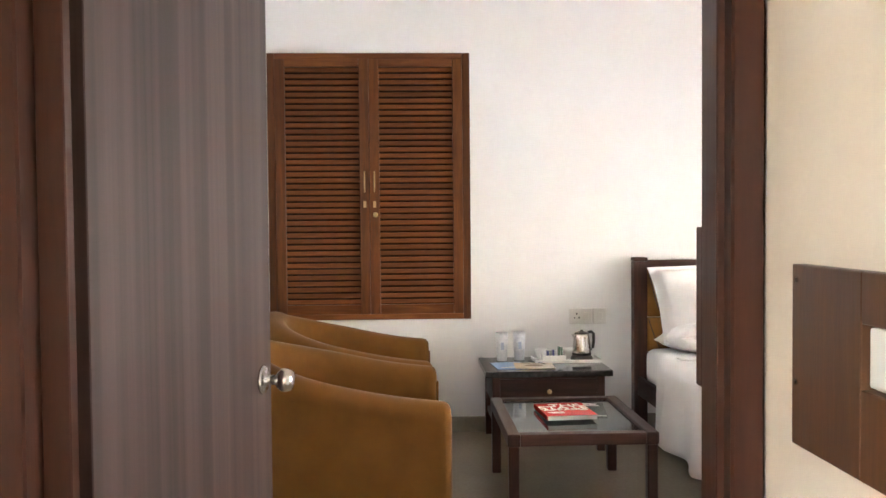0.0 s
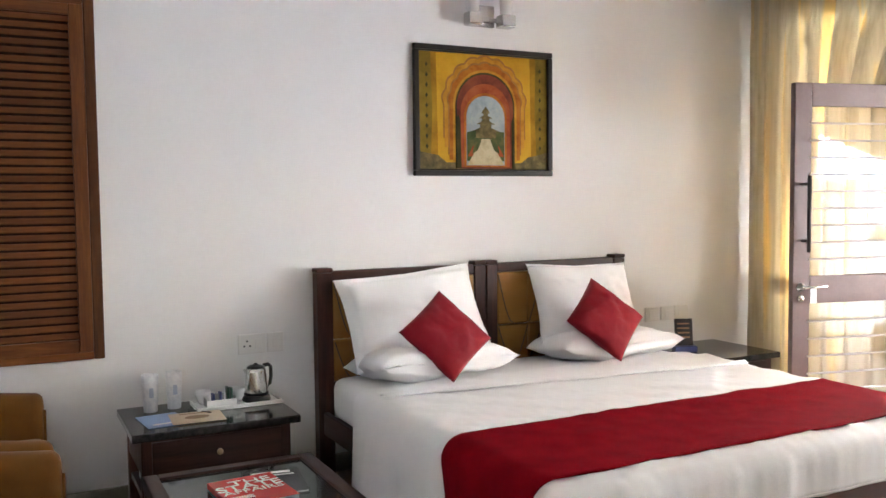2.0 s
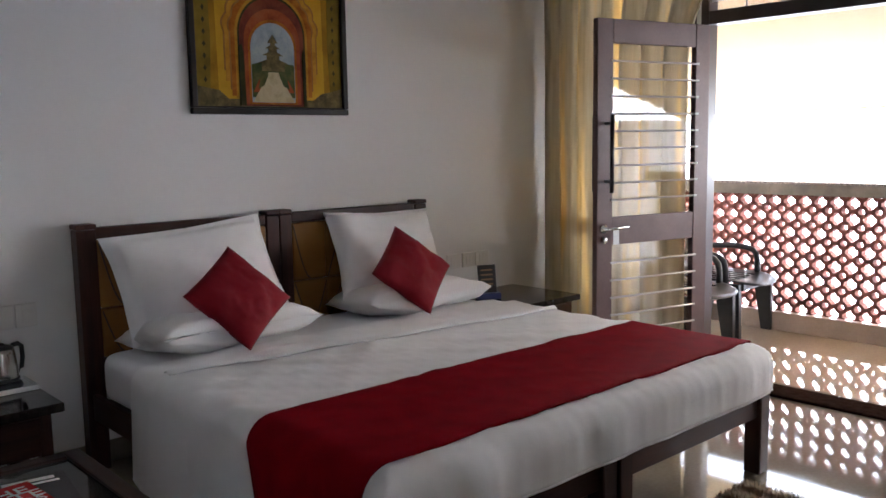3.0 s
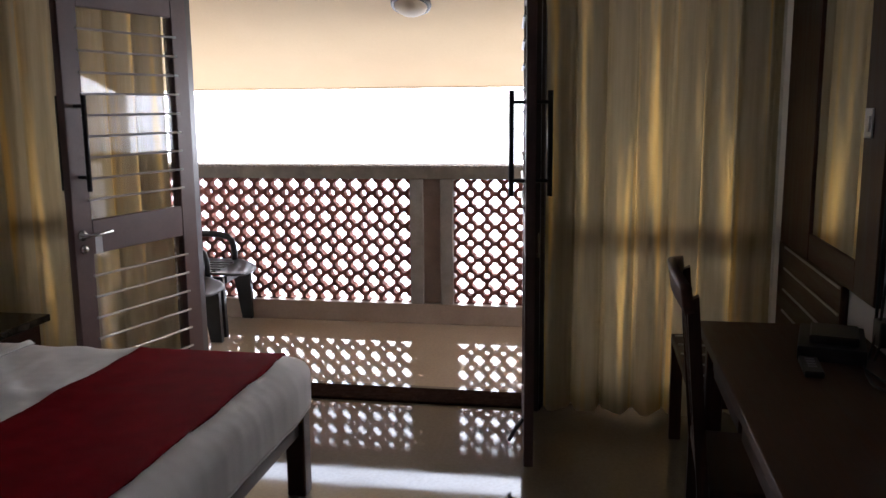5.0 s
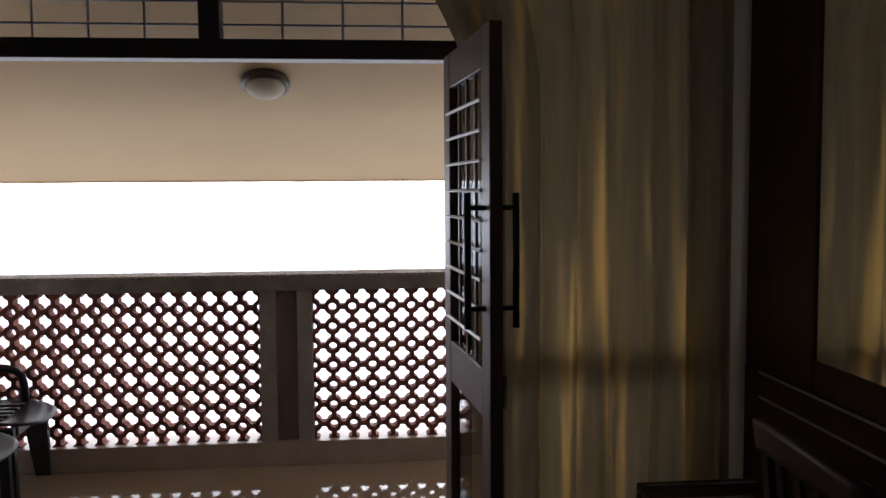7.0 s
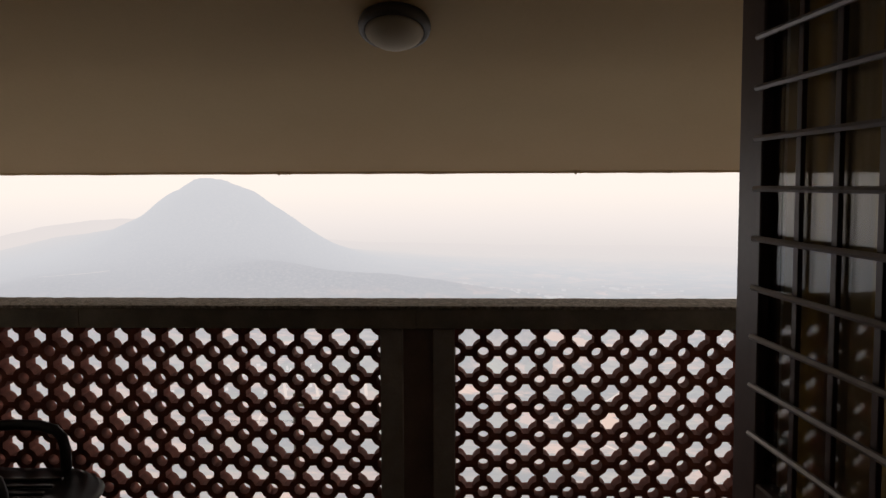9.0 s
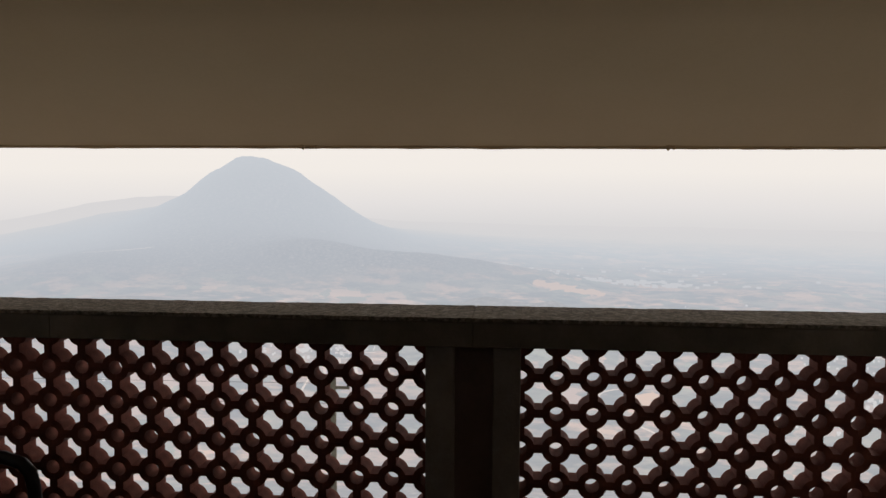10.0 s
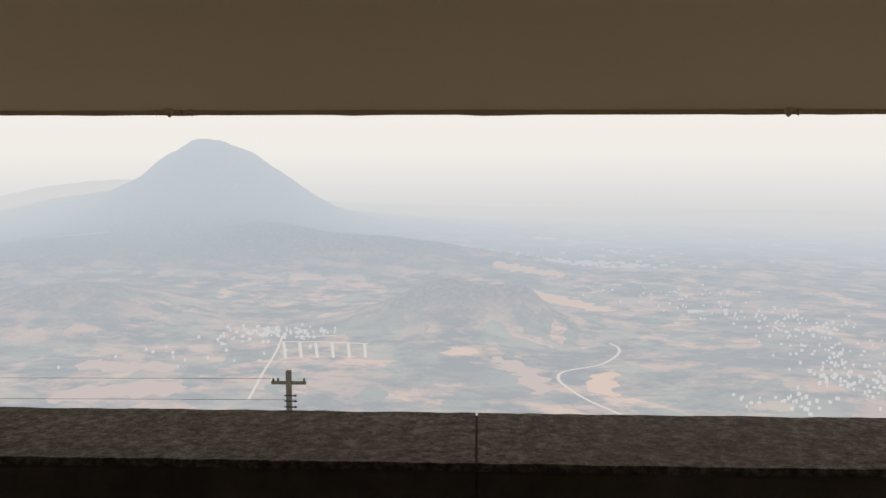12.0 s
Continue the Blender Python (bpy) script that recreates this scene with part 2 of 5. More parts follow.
M_concrete = mottled("grey_cement", (0.27, 0.235, 0.20), (0.37, 0.325, 0.28), 8.0, 0.85, 0.5, 90.0)
# a darker cement than the posts
M_beam = mottled("dark_cement", (0.17, 0.145, 0.115), (0.28, 0.24, 0.19), 7.0, 0.85, 0.3, 90.0)
# browner and darker than the posts on either side
M_recess = mottled("brown_recess", (0.21, 0.15, 0.12), (0.28, 0.20, 0.16), 6.0, 0.7, 0.3, 60.0)
M_curb = mottled("curb_tile", (0.40, 0.30, 0.225), (0.47, 0.36, 0.275), 4.0, 0.35, 0.05)
M_rope = plain("black_cable", (0.012, 0.012, 0.012), 0.45)
M_darktop = plain("lamp_rim", (0.09, 0.075, 0.06), 0.4, 0.3)


def coping_mat():
    """Rough dressed granite with pale and dark grains."""
    k = Mat("dressed_granite")
    v = k.coords((1, 0.75, 1))
    a, f, c = k.noise(v, 6, 4.0), k.noise(v, 70, 6.0, 0.8), k.noise(v, 45, 3.0, 0.6)
    col = k.ramp(f, (0.38, (0.05, 0.04, 0.031)), (0.5, (0.24, 0.20, 0.16)), (0.62, (0.58, 0.50, 0.41)))
    col = k.mix(0.3, col, k.ramp(a, (0.3, (0.17, 0.15, 0.12)), (0.7, (0.32, 0.285, 0.235))))
    k.bump(k.mix(0.5, f, c), 0.9, 0.010)
    return k.set(col, 0.9)


M_coping = coping_mat()


def rug_mat():
    """Shag pile in wavy bands of dark brown, tan and cream."""
    k = Mat("shag_pile")
    v = k.coords()
    w = k.node("ShaderNodeTexWave", Scale=2.3, Distortion=1.6, Detail=2.0)
    w.inputs["Detail Scale"].default_value = 1.2
    w.bands_direction = "X"
    k.l.new(v, w.inputs["Vector"])
    n = k.noise(v, 160, 3.0)
    col = k.ramp(w.outputs[0], (0.0, (0.10, 0.046, 0.020)), (0.3, (0.27, 0.145, 0.068)), (0.5, (0.56, 0.39, 0.23)), (0.72, (0.88, 0.76, 0.57)))
    k.bump(n, 0.8, 0.01)
    return k.set(k.mix(0.6, col, k.ramp(n, (0.3, (0.65, 0.65, 0.65)), (0.7, (1.15, 1.15, 1.15))), "MULTIPLY"), 0.95, Sheen_Weight=0.3)


M_rug = rug_mat()


# ---- builders ----
class Geo:
    """A bmesh that is filled shape by shape."""
    def __init__(self):
        self.bm = bmesh.new()

    def box(self, x0, x1, y0, y1, z0, z1, bev=0.0, seg=1, m=None):
        t = bmesh.new()
        bmesh.ops.create_cube(t, size=1.0)
        bmesh.ops.transform(t, matrix=Matrix.Translation(((x0 + x1) / 2, (y0 + y1) / 2, (z0 + z1) / 2)) @ Matrix.Diagonal((abs(x1 - x0), abs(y1 - y0), abs(z1 - z0), 1)), verts=t.verts)
        if bev:
            bmesh.ops.bevel(t, geom=t.edges[:], offset=bev, segments=seg, affect="EDGES", profile=0.6)
        return self.take(t, m)

    def take(self, t, m=None):
        if m is not None:
            bmesh.ops.transform(t, matrix=m, verts=t.verts)
        me = bpy.data.meshes.new("tmp")
        t.to_mesh(me)
        t.free()
        self.bm.from_mesh(me)
        bpy.data.meshes.remove(me)
        return self

    def lathe(self, prof, n=24, m=None, axis="z"):
        """Spin (radius, height) points round z."""
        t = bmesh.new()
        rings = [[t.verts.new((r * math.cos(2 * math.pi * i / n), r * math.sin(2 * math.pi * i / n), z)) for i in range(n)] for r, z in prof]
        for a, b in zip(rings, rings[1:]):
            for i in range(n):
                t.faces.new((a[i], a[(i + 1) % n], b[(i + 1) % n], b[i]))
        if prof[0][0] > 1e-5:
            t.faces.new(rings[0][::-1])
        if prof[-1][0] > 1e-5:
            t.faces.new(rings[-1])
        bmesh.ops.remove_doubles(t, verts=t.verts, dist=1e-6)
        bmesh.ops.recalc_face_normals(t, faces=t.faces)
        return self.take(t, m)

    def tube(self, pts, r, n=8):
        """A round rod along points."""
        t = bmesh.new()
        pts = [Vector(p) for p in pts]
        rings = []
        for i, p in enumerate(pts):
            d = (pts[min(i + 1, len(pts) - 1)] - pts[max(i - 1, 0)]).normalized()
            u = d.cross(Vector((0, 0, 1)) if abs(d.z) < 0.9 else Vector((1, 0, 0))).normalized()
            w = d.cross(u)
            rings.append([t.verts.new(p + r * (math.cos(2 * math.pi * k / n) * u + math.sin(2 * math.pi * k / n) * w)) for k in range(n)])
        for a, b in zip(rings, rings[1:]):
            for i in range(n):
                t.faces.new((a[i], a[(i + 1) % n], b[(i + 1) % n], b[i]))
        t.faces.new(rings[0][::-1])
        t.faces.new(rings[-1])
        bmesh.ops.recalc_face_normals(t, faces=t.faces)
        return self.take(t)

    def prism(self, pts, y0, y1, m=None):
        """An outline in x and z, made solid between y0 and y1."""
        t = bmesh.new()
        a = [t.verts.new((x, y0, z)) for x, z in pts]
        b = [t.verts.new((x, y1, z)) for x, z in pts]
        t.faces.new(a)
        t.faces.new(b[::-1])
        for i in range(len(pts)):
            j = (i + 1) % len(pts)
            t.faces.new((a[i], b[i], b[j], a[j]))
        bmesh.ops.recalc_face_normals(t, faces=t.faces)
        return self.take(t, m)

    def grid(self, fn, nu, nv, m=None):
        t = bmesh.new()
        g = [[t.verts.new(fn(i / nu, j / nv)) for j in range(nv + 1)] for i in range(nu + 1)]
        for i in range(nu):
            for j in range(nv):
                t.faces.new((g[i][j], g[i + 1][j], g[i + 1][j + 1], g[i][j + 1]))
        return self.take(t, m)


def link(name, g, mat, smooth=False):
    me = bpy.data.meshes.new(name)
    if smooth:
        for f in g.bm.faces:
            f.smooth = True
    g.bm.to_mesh(me)
    g.bm.free()
    me.materials.append(mat)
    return new(name, me)


def part(name, g, mat, parent, label="", smooth=False):
    ob = link(name, g, mat, smooth)
    ob.parent = parent
    return tagged(ob, label)


def thing(name, m, label, category, group="", kind=""):
    ob = new(name)
    ob.matrix_world = m
    return tagged(ob, label, category, group, kind)


def soft(ob, width=0.003, seg=2, angle=40):
    b = ob.modifiers.new("edge", "BEVEL")
    b.width, b.segments, b.limit_method, b.angle_limit = width, seg, "ANGLE", radians(angle)
    return ob


def thick(ob, t):
    s = ob.modifiers.new("thick", "SOLIDIFY")
    s.thickness, s.offset = t, 0
    return ob


def structure(name, g, mat, label, category, smooth=False):
    return tagged(link(name, g, mat, smooth), label, category, "", "structure")


# ---- the shell ----
N, S, W, E, H = 5.75, 1.68, -0.78, 4.74, 2.95      # room faces and ceiling height
T = 0.16                                            # wall thickness
DY0, DY1 = 2.712, 4.65                               # balcony door opening
PX0, PX1 = -0.50, 0.63                              # passage side walls
PY = -1.6                                           # passage mouth

g = Geo().box(W - T, E + T, S - T, N + T, -0.12, 0.0)
g.box(PX0 - T, PX1 + T, PY, S - T, -0.12, 0.0)
structure("floor", g, M_floor, "polished beige vitrified tile floor reflecting the daylight", "floor")
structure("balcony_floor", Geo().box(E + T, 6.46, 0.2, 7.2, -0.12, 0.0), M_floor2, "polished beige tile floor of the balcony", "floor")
g = Geo().box(W - T, E + T, S - T, N + T, H, H + 0.12)
g.box(PX0 - T, PX1 + T, PY, S - T, H, H + 0.12)
structure("ceiling", g, M_wall, "plain white painted plaster ceiling", "ceiling")
structure("wall_north", Geo().box(W - T, E + T, N, N + T, 0, H), M_wall, "off-white painted plaster wall behind the bed", "wall")
structure("wall_west", Geo().box(W - T, W, S, N, 0, H), M_wall, "off-white painted plaster wall", "wall")
g = Geo().box(W - T, PX0 - 0.02, S - T, S, 0, H).box(PX1 + 0.02, E + T, S - T, S, 0, H).box(PX0 - 0.02, PX1 + 0.02, S - T, S, 2.13, H)
structure("wall_south", g, M_wall, "off-white painted plaster wall with the entrance opening", "wall")
WIN = ((1.86, 2.62), (4.68, 5.58))                  # windows beside the balcony door
g = Geo()
for y0, y1 in ((S, WIN[0][0]), (WIN[0][1], DY0), (DY1, WIN[1][0]), (WIN[1][1], N)):
    g.box(E, E + T, y0, y1, 0, H)
for y0, y1 in WIN:
    g.box(E, E + T, y0, y1, 0, 0.12).box(E, E + T, y0, y1, 2.54, H)
g.box(E, E + T, DY0, DY1, 2.58, H)
structure("wall_east", g, M_wall, "off-white wall with the balcony door and two curtained windows", "wall")
# unseen opening added in the west wall to let daylight onto the east one
g = Geo().box(PX0 - T, PX0, PY, -1.45, 0, H).box(PX0 - T, PX0, -0.25, S - T, 0, H)
g.box(PX0 - T, PX0, -1.45, -0.25, 0, 0.9).box(PX0 - T, PX0, -1.45, -0.25, 2.3, H)
# unseen end wall, added to keep sky light out of the room
structure("passage_wall_end", Geo().box(PX0 - T, PX1 + T, PY - T, PY - 0.001, 0, H), M_beige, "unseen beige wall added to block light from behind the passage", "wall")
structure("passage_wall_west", g, M_beige, "beige painted entrance passage wall", "wall")
structure("passage_wall_east", Geo().box(PX1, PX1 + T, PY, S - T, 0, H).box(PX1, PX1 + 0.019, S - T, S - 0.061, 0, 2.129), M_beige, "beige painted entrance passage wall", "wall")
g = Geo().box(W, 4.5, N - 0.014, N, 0.0, 0.098, 0.003).box(W, W + 0.014, S, N - 0.016, 0.0, 0.098, 0.003)
structure("baseboard", g, M_skirt, "dark stone tile skirting along the walls", "baseboard")

# ---- entrance door ----
d = thing("door_frame", pose(0, S, 0), "brown painted wooden entrance door frame", "door frame", kind="structure")
part("jamb", Geo().box(-0.519, -0.458, -0.06, 0.075, 0, 2.12, 0.004).box(-0.459, -0.415, 0.0, 0.03, 0, 2.12, 0.002), M_jamb, d)
part("jamb", Geo().box(0.578, 0.629, -0.06, 0.075, 0, 2.12, 0.004).box(0.566, 0.580, -0.03, 0.02, 0, 2.12, 0.002), M_jamb, d)
part("head", Geo().box(-0.457, 0.573, -0.06, 0.075, 2.05, 2.12, 0.004), M_jamb, d)
ang = math.degrees(math.atan2(2.57 - 1.745, -0.248 + 0.405))
d = thing("door_1", pose(-0.415, 1.765, 0, 0, 0, ang), "brown laminate entrance door standing open into the room", "door", kind="structure")
part("leaf", Geo().box(0.0, 0.835, 0.0, 0.036, 0.008, 2.04, 0.002), M_door, d)
kn = part("door_knob", Geo().lathe([(0.036, 0), (0.036, 0.004), (0.03, 0.008), (0.013, 0.012), (0.012, 0.034), (0.020, 0.040), (0.029, 0.052), (0.0295, 0.064), (0.024, 0.076), (0.010, 0.080), (0, 0.080)], 28, pose(0.775, 0.0, 0.935, 90)), M_steel, d, "round brushed steel knob", True)
part("latch", Geo().box(0.835, 0.838, 0.006, 0.03, 0.89, 0.98, 0.001), M_steel, d)

# wooden boards beside the entrance
d = thing("wall_board", pose(PX1, 0, -0.008), "wooden laminate board with a cut-out, fixed to the passage wall", "board")
pts = Geo()
pts.box(-0.02, -0.001, 1.315, 1.49, 1.035, 1.275, 0.0015)
pts.box(-0.02, -0.001, 1.16, 1.315, 1.215, 1.275, 0.0015).box(-0.02, -0.001, 1.16, 1.315, 1.035, 1.14, 0.0015).box(-0.02, -0.001, 1.02, 1.16, 1.035, 1.275, 0.0015)
part("panel", pts, M_board, d)
part("switch_plate", Geo().box(-0.012, -0.001, 1.163, 1.312, 1.143, 1.212, 0.004, 2), M_plate, d, "white switch plate in the cut-out")
for y, z in ((1.475, 1.12), (1.475, 1.255)):
    part("screw", Geo().lathe([(0.004, 0), (0.004, 0.002), (0, 0.003)], 10, pose(-0.02, y, z, 0, -90)), M_steel, d)
d = thing("keeper_board", pose(0.584, 1.755, 1.05), "narrow wooden board fixed on the door jamb", "board")
part("strip", Geo().box(-0.004, 0.05, 0.001, 0.03, 0.0, 0.265, 0.002), M_jamb, d)

# ---- louvred cupboard on the north wall ----
CX0, CX1, CZ0, CZ1 = -0.765, 0.487, 0.72, 2.375
d = thing("wall_cupboard", pose(CX0, N, CZ0), "wall cupboard with two closed louvred teak doors", "cupboard")
cw, ch = CX1 - CX0, CZ1 - CZ0
for n_, b_ in (("frame_side", (0, 0.045, 0, ch)), ("frame_side", (cw - 0.045, cw, 0, ch))):
    part(n_, Geo().box(b_[0], b_[1], -0.03, 0, b_[2], b_[3], 0.003), M_teak, d)
for z0, z1 in ((0, 0.035), (ch - 0.035, ch)):
    part("frame_rail", Geo().box(0.046, cw - 0.046, -0.029, 0, z0, z1, 0.003), M_teakx, d)
# dark sheet in place of the shaded inside, seen between slats
part("back_panel", Geo().box(0.046, cw - 0.046, -0.003, -0.001, 0.036, ch - 0.036), M_sill_and_shade, d, "near-black sheet standing for the shade inside the cupboard")
half = (cw - 0.092) / 2
slat = None
for i in (0, 1):
    x0 = 0.046 + i * half
    dr = part("door", Geo().box(x0 + 0.001, x0 + 0.062, -0.04, -0.006, 0.037, ch - 0.037, 0.003).box(x0 + half - 0.062, x0 + half - 0.001, -0.04, -0.006, 0.037, ch - 0.037, 0.003), M_teak, d)
    for z0, z1 in ((0.037, 0.095), (ch - 0.085, ch - 0.037)):
        part("door_rail", Geo().box(x0 + 0.0625, x0 + half - 0.0625, -0.039, -0.007, z0, z1, 0.002), M_teakx, dr)
    n_sl = 39
    pitch = (ch - 0.18) / n_sl
    for k in range(n_sl):
        if slat is None:
            slat = part("slat", Geo().box(-half / 2 + 0.0625, half / 2 - 0.0625, -0.0142, 0.0142, -0.004, 0.004, 0.0015), M_teakx, dr)
            s_ob = slat
        else:
            s_ob = new("slat", slat.data)
            s_ob.parent = dr
        s_ob.matrix_local = pose(x0 + half / 2, -0.022, 0.095 + (k + 0.5) * pitch, 60 + 2.5 * noise.noise((k * 1.7, i * 5.0, 0)))
    hx = x0 + half - 0.03 if i == 0 else x0 + 0.03
    part("handle", Geo().tube([(hx, -0.04, 0.80), (hx, -0.056, 0.80), (hx, -0.06, 0.82), (hx, -0.06, 0.90), (hx, -0.056, 0.92), (hx, -0.04, 0.92)], 0.005, 10), M_brass, dr, "slim worn metal bow handle", True)
    part("handle_plate", Geo().box(hx - 0.009, hx + 0.009, -0.043, -0.04, 0.70, 0.74, 0.002), M_brass, dr)
part("cupboard_lock", Geo().lathe([(0.016, 0), (0.016, 0.005), (0.010, 0.009), (0, 0.009)], 16, pose(0.046 + half + 0.035, -0.04, 0.655, 90)), M_brass, d, "round brass lock", True)

# ---- armchairs ----
def armchair(m, label):
    """A tub chair: one curved wall sinks from the back to the arms, round a seat cushion. It faces +x."""
    d = thing("armchair", m, label, "armchair", "armchairs against the wall")
    R, wd, ln, n = 0.422, 0.115, 0.44, 40
    path = []
    for i in range(n + 1):
        u = i / n * 2 - 1
        s = u * (math.pi / 2 * (R - 0.05) + ln)
        q = math.pi / 2 * (R - 0.05)
        if abs(s) <= q:
            a = s / (R - 0.05)
            p, nn = Vector((-math.cos(a) * R, math.sin(a) * R, 0)), Vector((-math.cos(a), math.sin(a), 0))
        else:
            k = math.copysign(1, s)
            p, nn = Vector((abs(s) - q, k * R, 0)), Vector((0, k, 0))
        k = min(1.0, abs(s) / (q + ln))
        h = 0.84 - 0.225 * (0.5 * math.sin(math.pi / 2 * min(1.0, 1.1 * k)) ** 1.3 + 0.5 * k)
        path.append((p, nn, h))
    t = bmesh.new()
    rings = []
    for p, nn, h in path:
        prof = [(wd / 2 + 0.01, 0.06), (wd / 2 + 0.012, 0.3), (wd / 2 + 0.012, h - 0.075), (wd / 2 + 0.008, h - 0.05), (wd / 2 - 0.008, h - 0.02), (wd / 4, h - 0.005), (0.0, h), (-wd / 4, h - 0.005), (-wd / 2 + 0.006, h - 0.022), (-wd / 2 - 0.006, h - 0.052), (-wd / 2 - 0.006, h - 0.085), (-wd / 2, h - 0.12), (-wd / 2, 0.3), (-wd / 2, 0.06)]
        rings.append([t.verts.new((p.x + nn.x * o, p.y + nn.y * o, z)) for o, z in prof])
    for a, b in zip(rings, rings[1:]):
        for i in range(len(a)):
            j = (i + 1) % len(a)
            t.faces.new((a[i], a[j], b[j], b[i]))
    t.faces.new(rings[0])
    t.faces.new(rings[-1][::-1])
    bmesh.ops.recalc_face_normals(t, faces=t.faces)
    shell = part("shell", Geo().take(t), M_velvet, d, "mustard velvet back and arms in one curve", True)
    soft(shell, 0.03, 3, 50)
    part("seat", Geo().box(-0.28, 0.44, -0.365, 0.365, 0.20, 0.44, 0.045, 4), M_velvet, d, "", True)
    part("base", Geo().box(-0.27, 0.42, -0.345, 0.345, 0.06, 0.20, 0.01), M_velvet, d)
    pip = [(0.442, 0.31, 0.55 - 0.48 * k / 6) for k in range(7)]
    for y in (-1, 1):
        part("piping", Geo().tube([(x, y * (R - 0.045), z) for x, _, z in pip], 0.006, 8), M_velvet, d, "", True)
    for x, y in ((-0.25, -0.26), (-0.25, 0.26), (0.4, -0.28), (0.4, 0.28)):
        part("leg", Geo().lathe([(0.018, 0), (0.024, 0.061)], 12, Matrix.Translation((x, y, 0))), M_dark, d)
    return d


armchair(pose(-0.195, 4.148, 0, 0, 0, 2), "mustard velvet tub armchair beside the coffee table")
armchair(pose(-0.225, 5.155, 0, 0, 0, 0), "mustard velvet tub armchair beneath the louvred cupboard")

# ---- coffee table ----
d = thing("coffee_table", pose(0.86, 4.483, 0), "dark wooden coffee table with an inset smoked glass top", "table")
hx, hy, tz = 0.335, 0.405, 0.393
for x in (-1, 1):
    part("top_rail", Geo().box(x * hx, x * (hx - 0.055), -hy, hy, tz - 0.055, tz, 0.006, 2), M_darky, d)
    part("top_rail", Geo().box(-hx + 0.056, hx - 0.056, x * hy, x * (hy - 0.055), tz - 0.054, tz - 0.001, 0.005, 2), M_darkx, d)
    for y in (-1, 1):
        part("leg", Geo().box(x * (hx - 0.004), x * (hx - 0.05), y * (hy - 0.004), y * (hy - 0.05), 0, tz - 0.056, 0.004), M_dark, d)
part("glass_top", Geo().box(-hx + 0.054, hx - 0.054, -hy + 0.054, hy - 0.054, tz - 0.022, tz - 0.012), M_tableglass, d, "smoked glass pane")


def magazine(name, m, w, h, t, mat, label, title):
    """title: rows of white lettering blocks (x0, x1, y0, y1)."""
    d = thing(name, m, label, "magazine")
    part("pages", Geo().box(-w / 2 + 0.002, w / 2 - 0.003, -h / 2 + 0.002, h / 2 - 0.002, 0.0006, t - 0.0008), M_page, d)
    part("cover", Geo().box(-w / 2, w / 2, -h / 2, h / 2, t - 0.0008, t, 0.0003).box(-w / 2, -w / 2 + 0.0015, -h / 2, h / 2, 0, t - 0.0008), mat, d)
    for x0, x1, y0, y1 in title:
        part("lettering", Geo().box(x0, x1, y0, y1, t, t + 0.0006), M_print, d)
    return d


def words(name, s, size, m, mat, parent):
    cu = bpy.data.curves.new(name, "FONT")
    cu.body, cu.size, cu.extrude, cu.align_x, cu.align_y = s, size, 0.0008, "CENTER", "CENTER"
    ob = new(name, cu)
    dg = bpy.context.evaluated_depsgraph_get()
    me = bpy.data.meshes.new_from_object(ob.evaluated_get(dg))
    bpy.data.objects.remove(ob)
    me.materials.append(mat)
    o = new(name, me)
    o.parent = parent
    o.matrix_local = m
    return o


TZ = 0.393 - 0.012
m2 = magazine("magazine", pose(0.965, 4.60, TZ, 0, 0, -8), 0.21, 0.28, 0.008, M_magdark, "dark glossy magazine lying under the red one on the table glass", ((-0.08, 0.07, 0.09, 0.115), (-0.05, 0.08, 0.06, 0.075)))
m1 = magazine("magazine", pose(0.85, 4.49, TZ + 0.0088, -1.2, 0, 4), 0.24, 0.31, 0.022, M_magred, "thick red magazine with bold white title lettering", ())
for s, y in (("THE", 0.085), ("STATE", 0.035), ("AFFAIRS", -0.015)):
    o = words("lettering", s, 0.086 if len(s) < 6 else 0.062, pose(0.02 if len(s) < 4 else 0.0, y, 0.0225), M_print, m1)
for k in range(3):
    part("caption_bar", Geo().box(-0.10 + 0.006 * k, -0.02, -0.07 - 0.012 * k, -0.063 - 0.012 * k, 0.022, 0.0226), M_print, m1)


# ---- nightstands ----
def nightstand(m, w, dp, h, label):
    d = thing("nightstand", m, label, "nightstand", "nightstands beside the bed")
    part("top", Geo().box(0, w, -dp, 0, h - 0.035, h, 0.007, 3), M_granite, d, "polished black granite top")
    part("body", Geo().box(0.045, w - 0.045, -dp + 0.045, -0.012, h - 0.20, h - 0.036, 0.003), M_darkx, d)
    dr = part("drawer", Geo().box(0.085, w - 0.085, -dp + 0.032, -dp + 0.044, h - 0.185, h - 0.05, 0.004, 2), M_darkx, d)
    part("handle", Geo().lathe([(0.006, 0), (0.006, 0.012), (0.014, 0.018), (0.014, 0.024), (0, 0.026)], 16, pose(w / 2, -dp + 0.032, h - 0.12, 90)), M_brass, dr, "small brass knob", True)
    for x in (0.04, w - 0.085):
        for y in (-dp + 0.035, -0.055):
            part("leg", Geo().box(x, x + 0.045, y, y + 0.045, 0, h - 0.036, 0.003), M_dark, d)
        part("side_rail", Geo().box(x + 0.01, x + 0.035, -dp + 0.082, -0.057, 0.15, 0.18, 0.002), M_darky, d)
    return d


